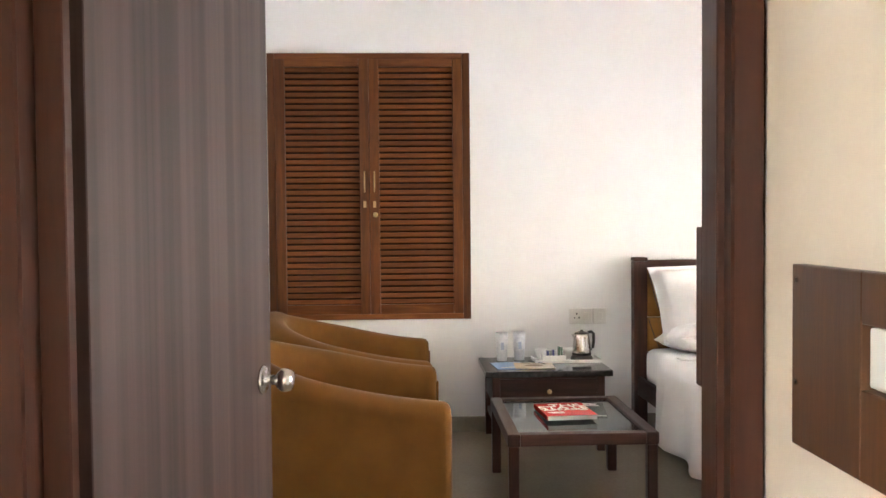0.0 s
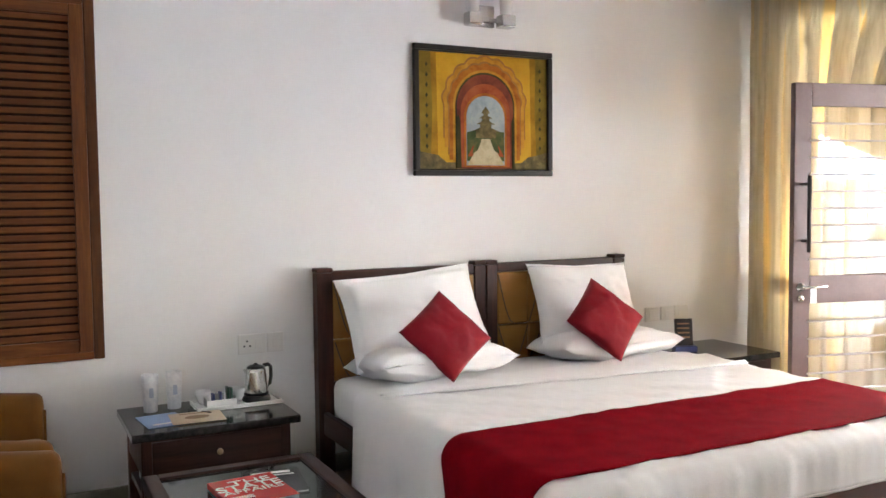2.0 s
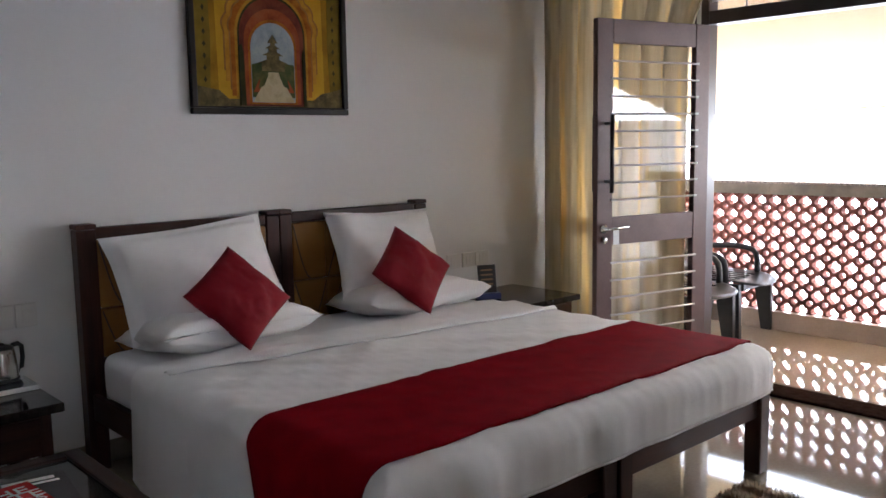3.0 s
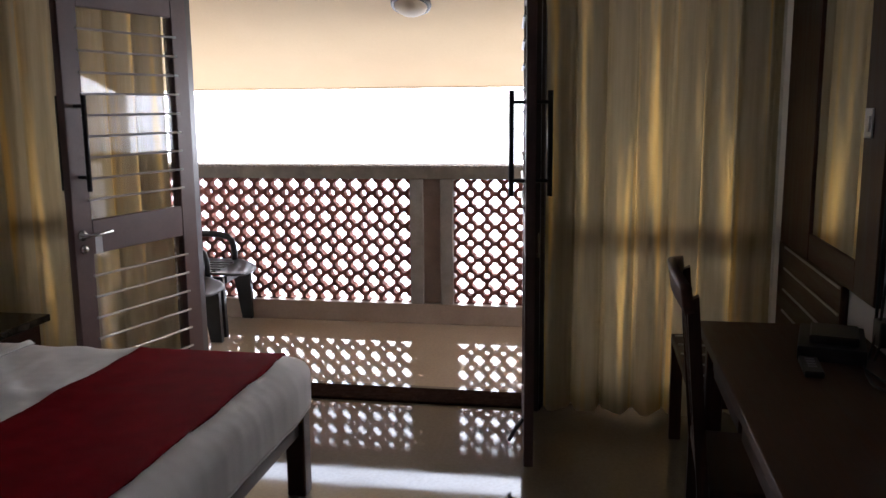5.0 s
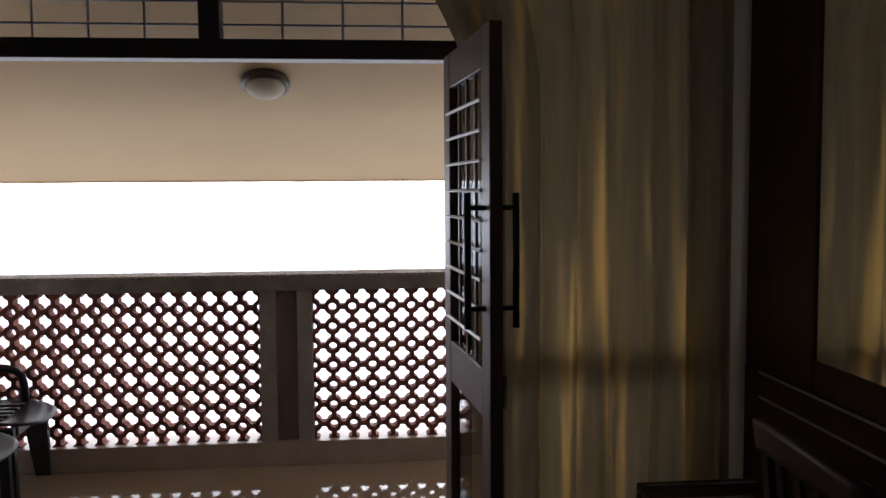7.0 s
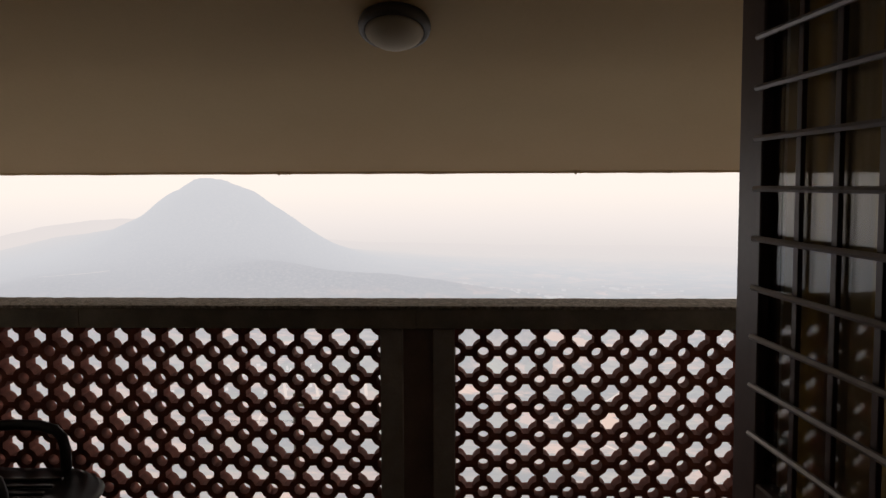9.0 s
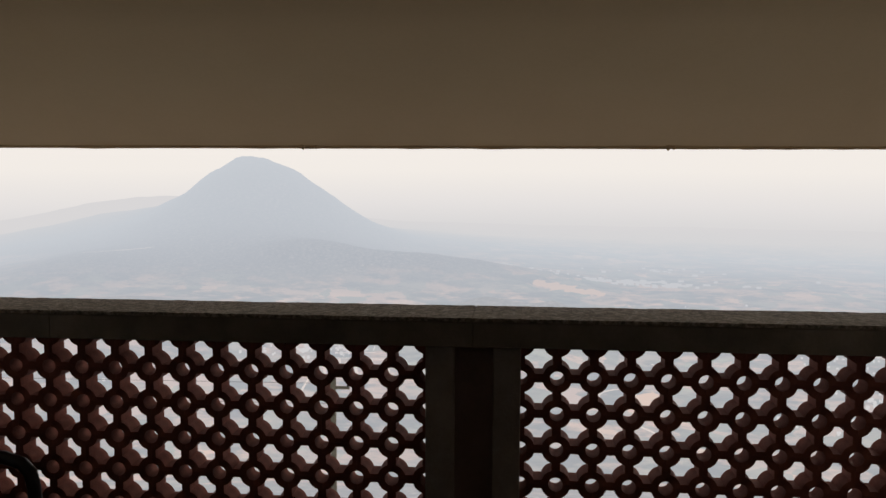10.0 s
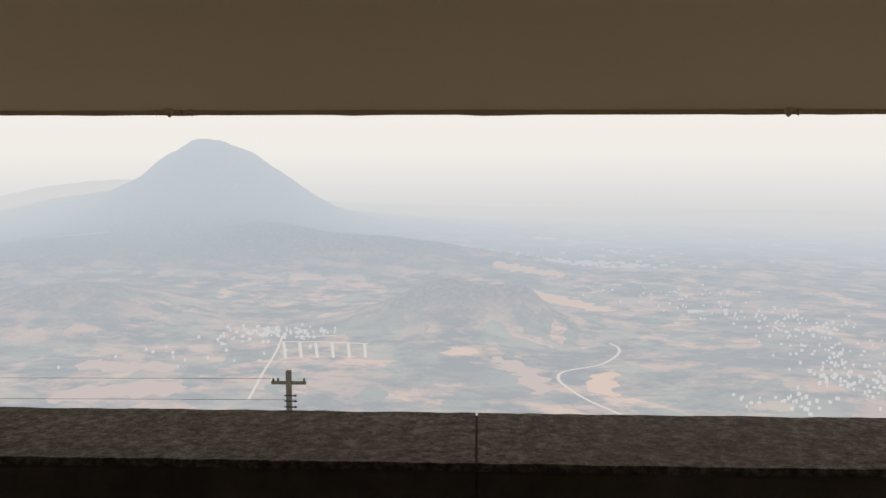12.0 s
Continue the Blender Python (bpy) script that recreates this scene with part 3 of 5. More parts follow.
nightstand(pose(0.53, N - 0.02, 0), 0.73, 0.53, 0.472, "dark wooden nightstand with a granite top holding the tea tray")
nightstand(pose(3.63, N - 0.02, 0), 0.66, 0.565, 0.49, "dark wooden nightstand beside the bed and the curtain")
NT = 0.473
for x, y in ((0.665, 5.60), (0.775, 5.62)):
    d = thing("wrapped_tumbler", pose(x, y, NT) @ Matrix.Diagonal((0.86, 0.86, 1, 1)), "drinking glass in a white paper wrap on the nightstand", "glass", "wrapped glasses")
    part("wrap", Geo().lathe([(0.036, 0), (0.044, 0.15), (0.046, 0.172), (0.041, 0.172), (0.034, 0.005), (0, 0.005)], 22), M_paperwrap, d, "", True)
    part("print_mark", Geo().box(-0.011, 0.011, -0.0425, -0.038, 0.07, 0.115), M_bluegrey, d)
d = thing("tea_tray", pose(1.05, 5.55, NT), "white rectangular tea tray holding cups and the kettle", "tray")
g = Geo().box(-0.20, 0.20, -0.095, 0.095, 0, 0.006, 0.002)
for a in ((-0.20, 0.20, -0.095, -0.088), (-0.20, 0.20, 0.088, 0.095), (-0.20, -0.193, -0.088, 0.088), (0.193, 0.20, -0.088, 0.088)):
    g.box(*a, 0.006, 0.02, 0.002)
part("tray_body", g, M_porcelain, d)
d = thing("sachet_box", pose(0.97, 5.53, NT + 0.007), "white box of tea and sugar sachets on the tray", "box")
g = Geo()
for a in ((-0.07, 0.07, -0.04, -0.036, 0, 0.035), (-0.07, 0.07, 0.036, 0.04, 0, 0.045), (-0.07, -0.066, -0.036, 0.036, 0, 0.04), (0.066, 0.07, -0.036, 0.036, 0, 0.04), (-0.066, 0.066, -0.036, 0.036, 0, 0.004)):
    g.box(*a, 0.001)
part("box_body", g, M_porcelain, d)
for k, (mt, h) in enumerate(((M_paperwrap, 0.055), (M_blue, 0.06), (M_grey, 0.06), (M_blue, 0.065), (M_paperwrap, 0.06), (M_green, 0.085), (M_green, 0.08))):
    part("sachet", Geo().box(-0.055 + k * 0.017, -0.045 + k * 0.017, -0.02, 0.02, 0.005, h, 0.001, 1, pose(0, 0, 0, -6 + 2 * (k % 3))), mt, d)
for x in (0.905, 1.075):
    d = thing("tea_cup", pose(x, 5.60, NT + 0.007), "white porcelain tea cup on the tray", "cup", "tea cups")
    part("bowl", Geo().lathe([(0.018, 0), (0.024, 0.01), (0.036, 0.04), (0.039, 0.062), (0.036, 0.062), (0.033, 0.04), (0.02, 0.012), (0, 0.01)], 22), M_porcelain, d, "", True)
    part("handle", Geo().tube([(0.037, 0, 0.05), (0.052, 0, 0.052), (0.056, 0, 0.038), (0.05, 0, 0.024), (0.033, 0, 0.022)], 0.0035, 8), M_porcelain, d, "", True)
d = thing("pen", pose(0.862, 5.47, NT + 0.005, 0, 0, -55), "dark pen lying on the nightstand", "pen")
part("barrel", Geo().tube([(-0.07, 0, 0), (0.06, 0, 0), (0.07, 0, 0.0)], 0.0045, 8), M_black, d, "", True)
d = thing("electric_kettle", pose(1.15, 5.555, NT + 0.007, 0, 0, 12) @ Matrix.Diagonal((0.86, 0.86, 0.92, 1)), "stainless steel electric kettle with a black handle", "kettle")
part("power_base", Geo().lathe([(0.078, 0), (0.08, 0.006), (0.074, 0.022), (0.062, 0.026), (0, 0.026)], 28), M_black, d, "", True)
part("jug", Geo().lathe([(0.062, 0.026), (0.066, 0.03), (0.064, 0.07), (0.055, 0.15), (0.051, 0.17)], 28), M_steel, d, "brushed steel jug", True)
part("lid", Geo().lathe([(0.051, 0.17), (0.05, 0.178), (0.03, 0.186), (0.012, 0.188), (0.01, 0.196), (0, 0.197)], 28), M_black, d, "", True)
part("collar", Geo().lathe([(0.0675, 0.032), (0.0685, 0.044), (0.066, 0.046), (0.06, 0.04)], 28), M_black, d, "", True)
part("handle", Geo().tube([(0.046, 0, 0.178), (0.075, 0, 0.182), (0.092, 0, 0.168), (0.094, 0, 0.12), (0.086, 0, 0.075), (0.066, 0, 0.058)], 0.0105, 10), M_black, d, "black plastic handle", True)
part("spout", Geo().prism([(-0.075, 0.168), (-0.048, 0.172), (-0.05, 0.135)], -0.012, 0.012), M_steel, d)
d = thing("folder", pose(0.685, 5.40, NT, 0, 0, 6), "blue printed guest folder on the nightstand", "folder")
part("cover", Geo().box(-0.09, 0.09, -0.115, 0.115, 0, 0.003, 0.0005), M_bluepaper, d)
part("print_bar", Geo().box(-0.06, 0.05, -0.08, -0.06, 0.003, 0.0034), M_print, d)
d = thing("menu_card", pose(0.83, 5.37, NT + 0.0035, 0, 0, -3), "tan printed menu card overlapping the blue folder", "card")
part("card", Geo().box(-0.115, 0.115, -0.10, 0.10, 0, 0.002, 0.0005), M_tanpaper, d)
part("picture", Geo().lathe([(0.045, 0), (0.045, 0.0004), (0, 0.0004)], 20, pose(0, 0, 0.002) @ Matrix.Diagonal((1.2, 0.7, 1, 1))), M_brownprint, d)
part("print_bar", Geo().box(-0.07, 0.07, 0.065, 0.078, 0.002, 0.0024), M_brownprint, d)
d = thing("tent_card", pose(3.80, 5.47, 0.491, 0, 0, -25), "dark standing card holder on the nightstand", "card")
part("card", Geo().box(-0.055, 0.055, -0.006, 0.006, 0.03, 0.20, 0.001, 1, pose(0, 0, 0, -10)), M_magdark, d)
part("foot", Geo().box(-0.07, 0.07, -0.04, 0.04, 0.0, 0.035, 0.004), M_blue, d)
for k in range(4):
    part("print_bar", Geo().box(-0.04, 0.035, -0.0072, -0.0062, 0.08 + 0.028 * k, 0.09 + 0.028 * k, 0, 1, pose(0, 0, 0, -10)), M_brownprint, d)

# ---- bed: two bedsteads pushed together ----
BX0, BX1, BY0 = 1.50, 3.48, 3.60
HB = N - 0.10
d = thing("bed", pose(0, 0, 0), "dark wooden double bed made up with white sheets", "bed")
for x0, x1 in ((BX0, BX0 + 0.085), (2.425, 2.495), (2.50, 2.57), (BX1 - 0.08, BX1)):
    part("headboard_post", Geo().box(x0, x1, HB, HB + 0.075, 0, 1.07, 0.006, 2).box(x0 - 0.002, x1 + 0.002, HB - 0.003, HB + 0.078, 1.072, 1.095, 0.008, 3), M_dark, d)
for x0, x1 in ((BX0 + 0.086, 2.424), (2.571, BX1 - 0.081)):
    part("headboard_rail", Geo().box(x0, x1, HB + 0.008, HB + 0.066, 1.025, 1.078, 0.012, 3), M_darkx, d)
    part("headboard_rail", Geo().box(x0, x1, HB + 0.012, HB + 0.062, 0.42, 0.50, 0.005), M_darkx, d)
    nx = 4
    sw = (x1 - x0) / nx
    for k in range(nx):
        for z0, z1 in ((0.502, 0.72), (0.722, 1.023)):
            part("leather_pad", Geo().box(x0 + k * sw + 0.001, x0 + (k + 1) * sw - 0.001, HB + 0.004, HB + 0.05, z0 + 0.001, z1 - 0.001, 0.014, 3), M_panel, d, "ochre leather pad with dark seams", True)
            for s in (0, 1):
                a, b = (z0 + 0.01, z1 - 0.01) if (s + k) % 2 else (z1 - 0.01, z0 + 0.01)
                n_ = 8
                pl = [(x0 + k * sw + 0.006 + (sw - 0.012) * (0.5 * i / n_ + 0.5 * s), HB + 0.002, a + (b - a) * (math.sin(math.pi / 2 * i / n_) if s == 0 else 1 - math.cos(math.pi / 2 * i / n_)) if s == (k + s) % 2 else a + (b - a) * i / n_) for i in range(n_ + 1)]
                if z0 < 0.6 or s == 0:
                    part("seam", Geo().tube(pl, 0.0032, 6), M_piping, d)
for x0, x1 in ((BX0 + 0.01, 2.53), (2.545, 3.60)):
    part("foot_rail", Geo().box(x0 + 0.05, x1 - 0.05, BY0 + 0.02, BY0 + 0.055, 0.245, 0.345, 0.004), M_darkx, d)
    part("slat_deck", Geo().box(x0 + 0.04, x1 - 0.04, BY0 + 0.056, HB - 0.01, 0.285, 0.315), M_darky, d)
    for x in (x0, x1 - 0.075):
        part("leg", Geo().box(x, x + 0.075, BY0, BY0 + 0.075, 0, 0.347, 0.005), M_dark, d)
    part("side_rail", Geo().box(x0 + 0.012, x0 + 0.042, BY0 + 0.077, HB - 0.002, 0.235, 0.35, 0.004), M_darky, d)
    part("side_rail", Geo().box(x1 - 0.042, x1 - 0.012, BY0 + 0.077, HB - 0.002, 0.235, 0.35, 0.004), M_darky, d)


def wob(x, y, s=1.0):
    return noise.noise((x * 3 * s, y * 3 * s, 1.7)) * 0.5 + 0.3 * noise.noise((x * 8 * s, y * 8 * s, 4.1))


MT = 0.545
for x0, x1 in ((BX0 + 0.06, 3.585),):
    d = thing("mattress", pose(0, 0, 0), "thick mattress in a white fitted sheet", "mattress")
    g = Geo().box(x0, x1, BY0 - 0.005, HB - 0.012, 0.318, MT - 0.01, 0.07, 6)
    bmesh.ops.subdivide_edges(g.bm, edges=[e for e in g.bm.edges if e.calc_length() > 0.3], cuts=24, use_grid_fill=True)
    for v in g.bm.verts:
        if v.co.z > 0.36:
            v.co.z += 0.006 * wob(v.co.x, v.co.y, 2)
        if v.co.y < BY0 + 0.03 and v.co.z < MT - 0.04:
            v.co.y += 0.014 * noise.noise((v.co.x * 9, v.co.z * 5, 0.3))
    part("cover", g, M_white, d, "", True)


def spread(name, y0, y1, off, drop_w, drop_e, mat, label, cat, ny, amp, quilt=0.0, front=None):
    """A cloth laid across the bed, hanging down on the west side."""
    xs = BX0 + 0.045
    prof = []
    n = 14
    for i in range(n + 1):
        prof.append((xs - 0.035 - off, drop_w + (MT - 0.07 - drop_w) * i / n))
    for i in range(1, 8):
        a = math.pi / 2 * i / 7
        prof.append((xs + 0.045 - (0.08 + off) * math.cos(a), MT - 0.07 + (0.075 + off) * math.sin(a)))
    for i in range(1, 45):
        prof.append((xs + 0.045 + (3.54 - xs - 0.045) * i / 44, MT + 0.005 + off))
    for i in range(1, 7):
        a = math.pi / 2 * i / 6
        prof.append((3.54 + (0.055 + off) * math.sin(a), MT - 0.05 + (0.055 + off) * math.cos(a)))
    for i in range(1, 5):
        prof.append((3.596 + off, MT - 0.05 - (MT - 0.05 - drop_e) * i / 4))
    m = len(prof) - 1

    def f(u, v):
        i = round(u * m)
        x, z = prof[i]
        y = y0 + (y1 - y0) * v
        cap = 9.0
        if front is not None:
            s = v * (y1 - y0 + 0.2)
            r = 0.075
            l0 = MT - r - front
            if s < l0:
                y, cap = y0, front + s
            elif s < l0 + r * math.pi / 2:
                a = (s - l0) / r
                y, cap = y0 + r - r * math.cos(a), MT - r + off + r * math.sin(a)
            else:
                y = min(y1, y0 + r + s - l0 - r * math.pi / 2)
        top = 1.0 if 14 < i < m - 8 else 0.0
        hang = max(0.0, 1 - i / 14)
        w = wob(x * 1.6, y * 1.6)
        z += top * (amp * (abs(w) + 0.3 * w) + quilt * math.sin(x * 26) * math.sin(y * 26))
        x -= hang * (0.025 * math.sin(y * 13) + 0.03 * abs(w) + 0.012)
        y += (0.02 * noise.noise((x * 5, 2.2, y)) + hang * 0.05 * math.sin(y * 4)) * (0.6 if top else 1.0)
        z += hang * 0.05 * noise.noise((y * 4, 0.4, 7.7))
        if cap < 1 and top:
            k = min(1.0, (MT + 0.005 - cap) / 0.1)
            y += k * (0.007 * math.sin(x * 22 + 2 * noise.noise((x * 3, 0, 1))) * (0.5 + noise.noise((x * 2.5, 3, 0))) - 0.006)
        z = min(z, cap + 0.006 * w)
        return x, y, z

    ob = tagged(link(name, Geo().grid(f, m, ny), mat, True), label, cat)
    co = [v.co.copy() for v in ob.data.vertices]
    if front is not None:
        part("hem", Geo().tube(co[:ny + 1], 0.005, 6), M_white, ob, "stitched white hem", True)
        part("hem", Geo().tube(co[14 * (ny + 1)::ny + 1], 0.005, 6), M_white, ob, "stitched white hem", True)
    return thick(ob, 0.006)


spread("bedspread", BY0 - 0.02, 5.18, 0.003, 0.10, 0.36, M_quilt, "white quilted bedspread hanging over the side of the bed", "bedspread", 110, 0.022, 0.005, 0.36)
run = spread("bed_runner", 3.67, 4.27, 0.012, 0.19, 0.42, M_red, "dark red satin runner laid across the foot of the bed", "bed runner", 24, 0.014)
g = Geo()
for i in range(34):
    y = 3.69 + i * 0.0172
    g.tube([(1.475 - 0.02 * math.sin(y * 13), y, 0.215), (1.472 - 0.02 * math.sin(y * 13), y + 0.004, 0.13 + 0.012 * noise.noise((y * 30, 0, 0)))], 0.003, 4)
fr = part("fringe", g, M_red, run, "red thread fringe")
# folded top edge of the bedspread
g = Geo().grid(lambda u, v: (1.56 + 1.98 * u, 4.94 - 0.23 * u + 0.05 * v + 0.008 * math.sin(u * 21), MT + 0.022 + 0.010 * math.sin(math.pi * v) + 0.006 * wob(u * 4, v)), 50, 8)
thick(tagged(link("folded_sheet", g, M_white, True), "white sheet fold turned back across the bed", "sheet"), 0.005)


def pillow(name, w, h, t, m, mat, label, cat, group, flange=0.0, seed=0.0):
    """A stuffed pillow in x and z, thick in y, with pinched corners."""
    n = 36
    g = Geo()
    for s in (-1, 1):
        def f(u, v):
            a, b = u * 2 - 1, v * 2 - 1
            fa, fb = max(0.0, 1 - abs(a) ** 2.4), max(0.0, 1 - abs(b) ** 2.4)
            puff = (fa * fb) ** 0.42
            if flange:
                e = min(1 - abs(a), (1 - abs(b)) * h / w) / flange
                puff *= min(1.0, max(0.0, e - 0.6) * 2.2) ** 0.6
            pin = 1 - 0.05 * (1 - abs(b) ** 2) * abs(a) - 0.02
            wr = 0.016 * noise.noise((a * 2.2 + seed, b * 2.2, s)) + (0.010 if flange else 0.004) * noise.noise((a * 6, b * 6 + seed, s))
            return (a * w / 2 * (1 - 0.05 * (1 - b * b)), s * (t / 2 * puff + 0.002) + wr * puff + (0.02 * noise.noise((a * 1.7 + seed, b * 1.7, 9)) if flange else 0.0), b * h / 2 * (1 - 0.06 * (1 - a * a)))
        g.grid(f, n, n)
    bmesh.ops.remove_doubles(g.bm, verts=g.bm.verts, dist=0.0045)
    bmesh.ops.recalc_face_normals(g.bm, faces=g.bm.faces)
    ob = tagged(link(name, g, mat, True), label, cat, group)
    ob.matrix_world = m
    return ob


PG, CG = "white pillows", "red cushions"
pillow("pillow", 0.78, 0.48, 0.18, pose(1.99, 5.34, MT + 0.085, 82, 0, 3), M_white, "white cotton pillow lying flat at the headboard", "pillow", PG, 0.07, 1.0)
pillow("pillow", 0.80, 0.50, 0.19, pose(1.985, 5.51, 0.835, -24, -4, 2), M_white, "white cotton pillow with a flanged edge leaning on the headboard", "pillow", PG, 0.11, 2.0)
pillow("pillow", 0.76, 0.48, 0.17, pose(3.08, 5.34, MT + 0.08, 82, 0, -5), M_white, "white cotton pillow lying flat at the headboard", "pillow", PG, 0.06, 3.0)
pillow("pillow", 0.68, 0.49, 0.18, pose(3.075, 5.51, 0.835, -24, 1, -4), M_white, "white cotton pillow with a flanged edge leaning on the headboard", "pillow", PG, 0.07, 4.0)
pillow("cushion", 0.355, 0.355, 0.12, pose(2.0, 5.19, 0.775, -34, 0, 2) @ pose(0, 0, 0, 0, 54), M_cushion, "dark red satin cushion standing on its corner against the pillow", "cushion", CG, 0.0, 5.0)
pillow("cushion", 0.36, 0.36, 0.12, pose(2.975, 5.19, 0.785, -34, 0, 0) @ pose(0, 0, 0, 0, 47), M_cushion, "dark red satin cushion tilted against the pillow", "cushion", CG, 0.0, 6.0)

# ---- wall fittings ----
d = thing("socket_plate", pose(1.112, N, 0.674), "white electric socket and switch plates on the wall", "socket")
for x0, x1 in ((0, 0.142), (0.148, 0.235)):
    part("plate", Geo().box(x0, x1, -0.011, -0.001, 0, 0.10, 0.004, 2), M_plate, d)
for x, z in ((0.045, 0.065), (0.03, 0.04), (0.06, 0.04)):
    part("pin_hole", Geo().lathe([(0.005, 0), (0.005, 0.001), (0, 0.001)], 10, pose(x, -0.011, z, 90)), M_black, d)
part("rocker", Geo().box(0.085, 0.12, -0.014, -0.011, 0.025, 0.075, 0.002), M_plate, d)
part("rocker", Geo().box(0.175, 0.21, -0.014, -0.011, 0.025, 0.075, 0.002), M_plate, d)
d = thing("socket_plate", pose(3.72, N, 0.645), "white electric socket and switch plates on the wall", "socket")
for x0, x1 in ((0, 0.11), (0.13, 0.24), (0.243, 0.36)):
    part("plate", Geo().box(x0, x1, -0.011, -0.001, 0.0, 0.09, 0.004, 2), M_plate, d)
    part("rocker", Geo().box(x0 + 0.03, x0 + 0.06, -0.014, -0.011, 0.02, 0.07, 0.002), M_plate, d)

d = thing("wall_sconce", pose(2.54, N, 2.40), "brushed nickel wall lamp with two frosted glass shades, unlit", "wall lamp")
part("back_plate", Geo().box(-0.07, 0.07, -0.02, -0.001, 0.01, 0.13, 0.004), M_steel, d)
for x in (-0.105, 0.105):
    part("arm", Geo().box(x - 0.012, x + 0.012, -0.085, -0.021, 0.03, 0.055, 0.003), M_steel, d)
    part("cup", Geo().box(x - 0.042, x + 0.042, -0.125, -0.045, 0.0, 0.07, 0.008, 2), M_steel, d)
    part("shade", Geo().lathe([(0.032, 0.07), (0.038, 0.2), (0.042, 0.27), (0.039, 0.27), (0.03, 0.075), (0, 0.075)], 24, Matrix.Translation((x, -0.085, 0))), M_frost, d, "frosted glass shade", True)
part("cross_bar", Geo().box(-0.105, 0.105, -0.04, -0.021, 0.035, 0.06, 0.003), M_steel, d)

# ---- framed painting: a golden gateway with a temple beyond ----
def wash(name, c1, c2, c3, scale=5.0):
    k = Mat(name)
    a = k.noise(k.coords(), scale, 6.0, 0.65, 0.4)
    k.bump(k.noise(k.coords(), 150, 3.0), 0.15, 0.002)
    return k.set(k.ramp(a, (0.25, c1), (0.5, c2), (0.75, c3)), 0.7, Specular_IOR_Level=0.1)


P_gold = wash("paint_gold", (0.085, 0.042, 0.006), (0.30, 0.155, 0.012), (0.46, 0.27, 0.022), 3.2)
P_arch = wash("paint_orange", (0.16, 0.045, 0.008), (0.33, 0.11, 0.014), (0.44, 0.19, 0.025), 14.0)
P_light = wash("paint_yellow", (0.26, 0.10, 0.012), (0.44, 0.21, 0.02), (0.54, 0.29, 0.035), 14.0)
P_red = wash("paint_red", (0.16, 0.028, 0.014), (0.29, 0.065, 0.022), (0.33, 0.12, 0.04), 12.0)
P_ochre = wash("paint_ochre", (0.17, 0.07, 0.014), (0.31, 0.15, 0.035), (0.22, 0.09, 0.022), 16.0)
P_sky = wash("paint_sky", (0.16, 0.21, 0.24), (0.30, 0.34, 0.35), (0.42, 0.42, 0.36), 11.0)
P_green = wash("paint_green", (0.025, 0.045, 0.018), (0.07, 0.085, 0.028), (0.15, 0.13, 0.04), 18.0)
P_path = wash("paint_path", (0.34, 0.27, 0.15), (0.50, 0.42, 0.26), (0.40, 0.30, 0.16), 14.0)
P_dome = wash("paint_dome", (0.045, 0.040, 0.018), (0.13, 0.10, 0.04), (0.26, 0.20, 0.08), 22.0)
P_shade = wash("paint_shade", (0.016, 0.020, 0.008), (0.045, 0.042, 0.014), (0.11, 0.07, 0.016), 9.0)
P_olive = wash("paint_olive", (0.07, 0.055, 0.010), (0.19, 0.125, 0.016), (0.27, 0.18, 0.025), 6.0)
P_bright = wash("paint_bright_yellow", (0.30, 0.16, 0.012), (0.50, 0.28, 0.018), (0.62, 0.38, 0.03), 3.0)
P_maroon = wash("paint_maroon", (0.07, 0.016, 0.012), (0.16, 0.038, 0.022), (0.24, 0.07, 0.03), 9.0)
P_frame = plain("black_lacquered_frame", (0.012, 0.008, 0.006), 0.4, Specular_IOR_Level=0.25)

QX0, QX1, QZ0, QZ1 = 2.096, 2.996, 1.572, 2.292
d = thing("framed_painting", pose((QX0 + QX1) / 2, N, (QZ0 + QZ1) / 2), "black-framed painting of a golden arched gateway with a temple", "painting")
pw, ph, fw = (QX1 - QX0) / 2, (QZ1 - QZ0) / 2, 0.030
for a in ((-pw, pw, ph - fw, ph), (-pw, pw, -ph, -ph + fw)):
    part("frame_rail", Geo().box(a[0], a[1], -0.034, -0.001, a[2], a[3], 0.006, 2), P_frame, d)
for a in ((-pw, -pw + fw), (pw - fw, pw)):
    part("frame_side", Geo().box(a[0], a[1], -0.0335, -0.001, -ph + fw + 0.001, ph - fw - 0.001, 0.006, 2), P_frame, d)
for a in ((-pw + fw, pw - fw, ph - fw - 0.008, ph - fw - 0.001), (-pw + fw, pw - fw, -ph + fw + 0.001, -ph + fw + 0.008)):
    part("inner_lip", Geo().box(a[0], a[1], -0.03, -0.014, a[2], a[3], 0.002), P_frame, d)
part("canvas", Geo().box(-pw + fw, pw - fw, -0.014, -0.002, -ph + fw, ph - fw), P_gold, d, "painted canvas")


def arch(r, z, base, n=20, cusps=0, amp=0.0, tip=0.0):
    """Outline of an arch with straight legs down to base."""
    pts = [(-r, base)]
    for i in range(n + 1):
        a = math.pi * (1 - i / n)
        k = 1 + (amp * abs(math.sin(a * cusps)) if cusps else 0)
        pts.append((r * k * math.cos(a), z + r * k * math.sin(a) * (1 + tip * max(0, math.sin(a)) ** 6)))
    return pts + [(r, base)]


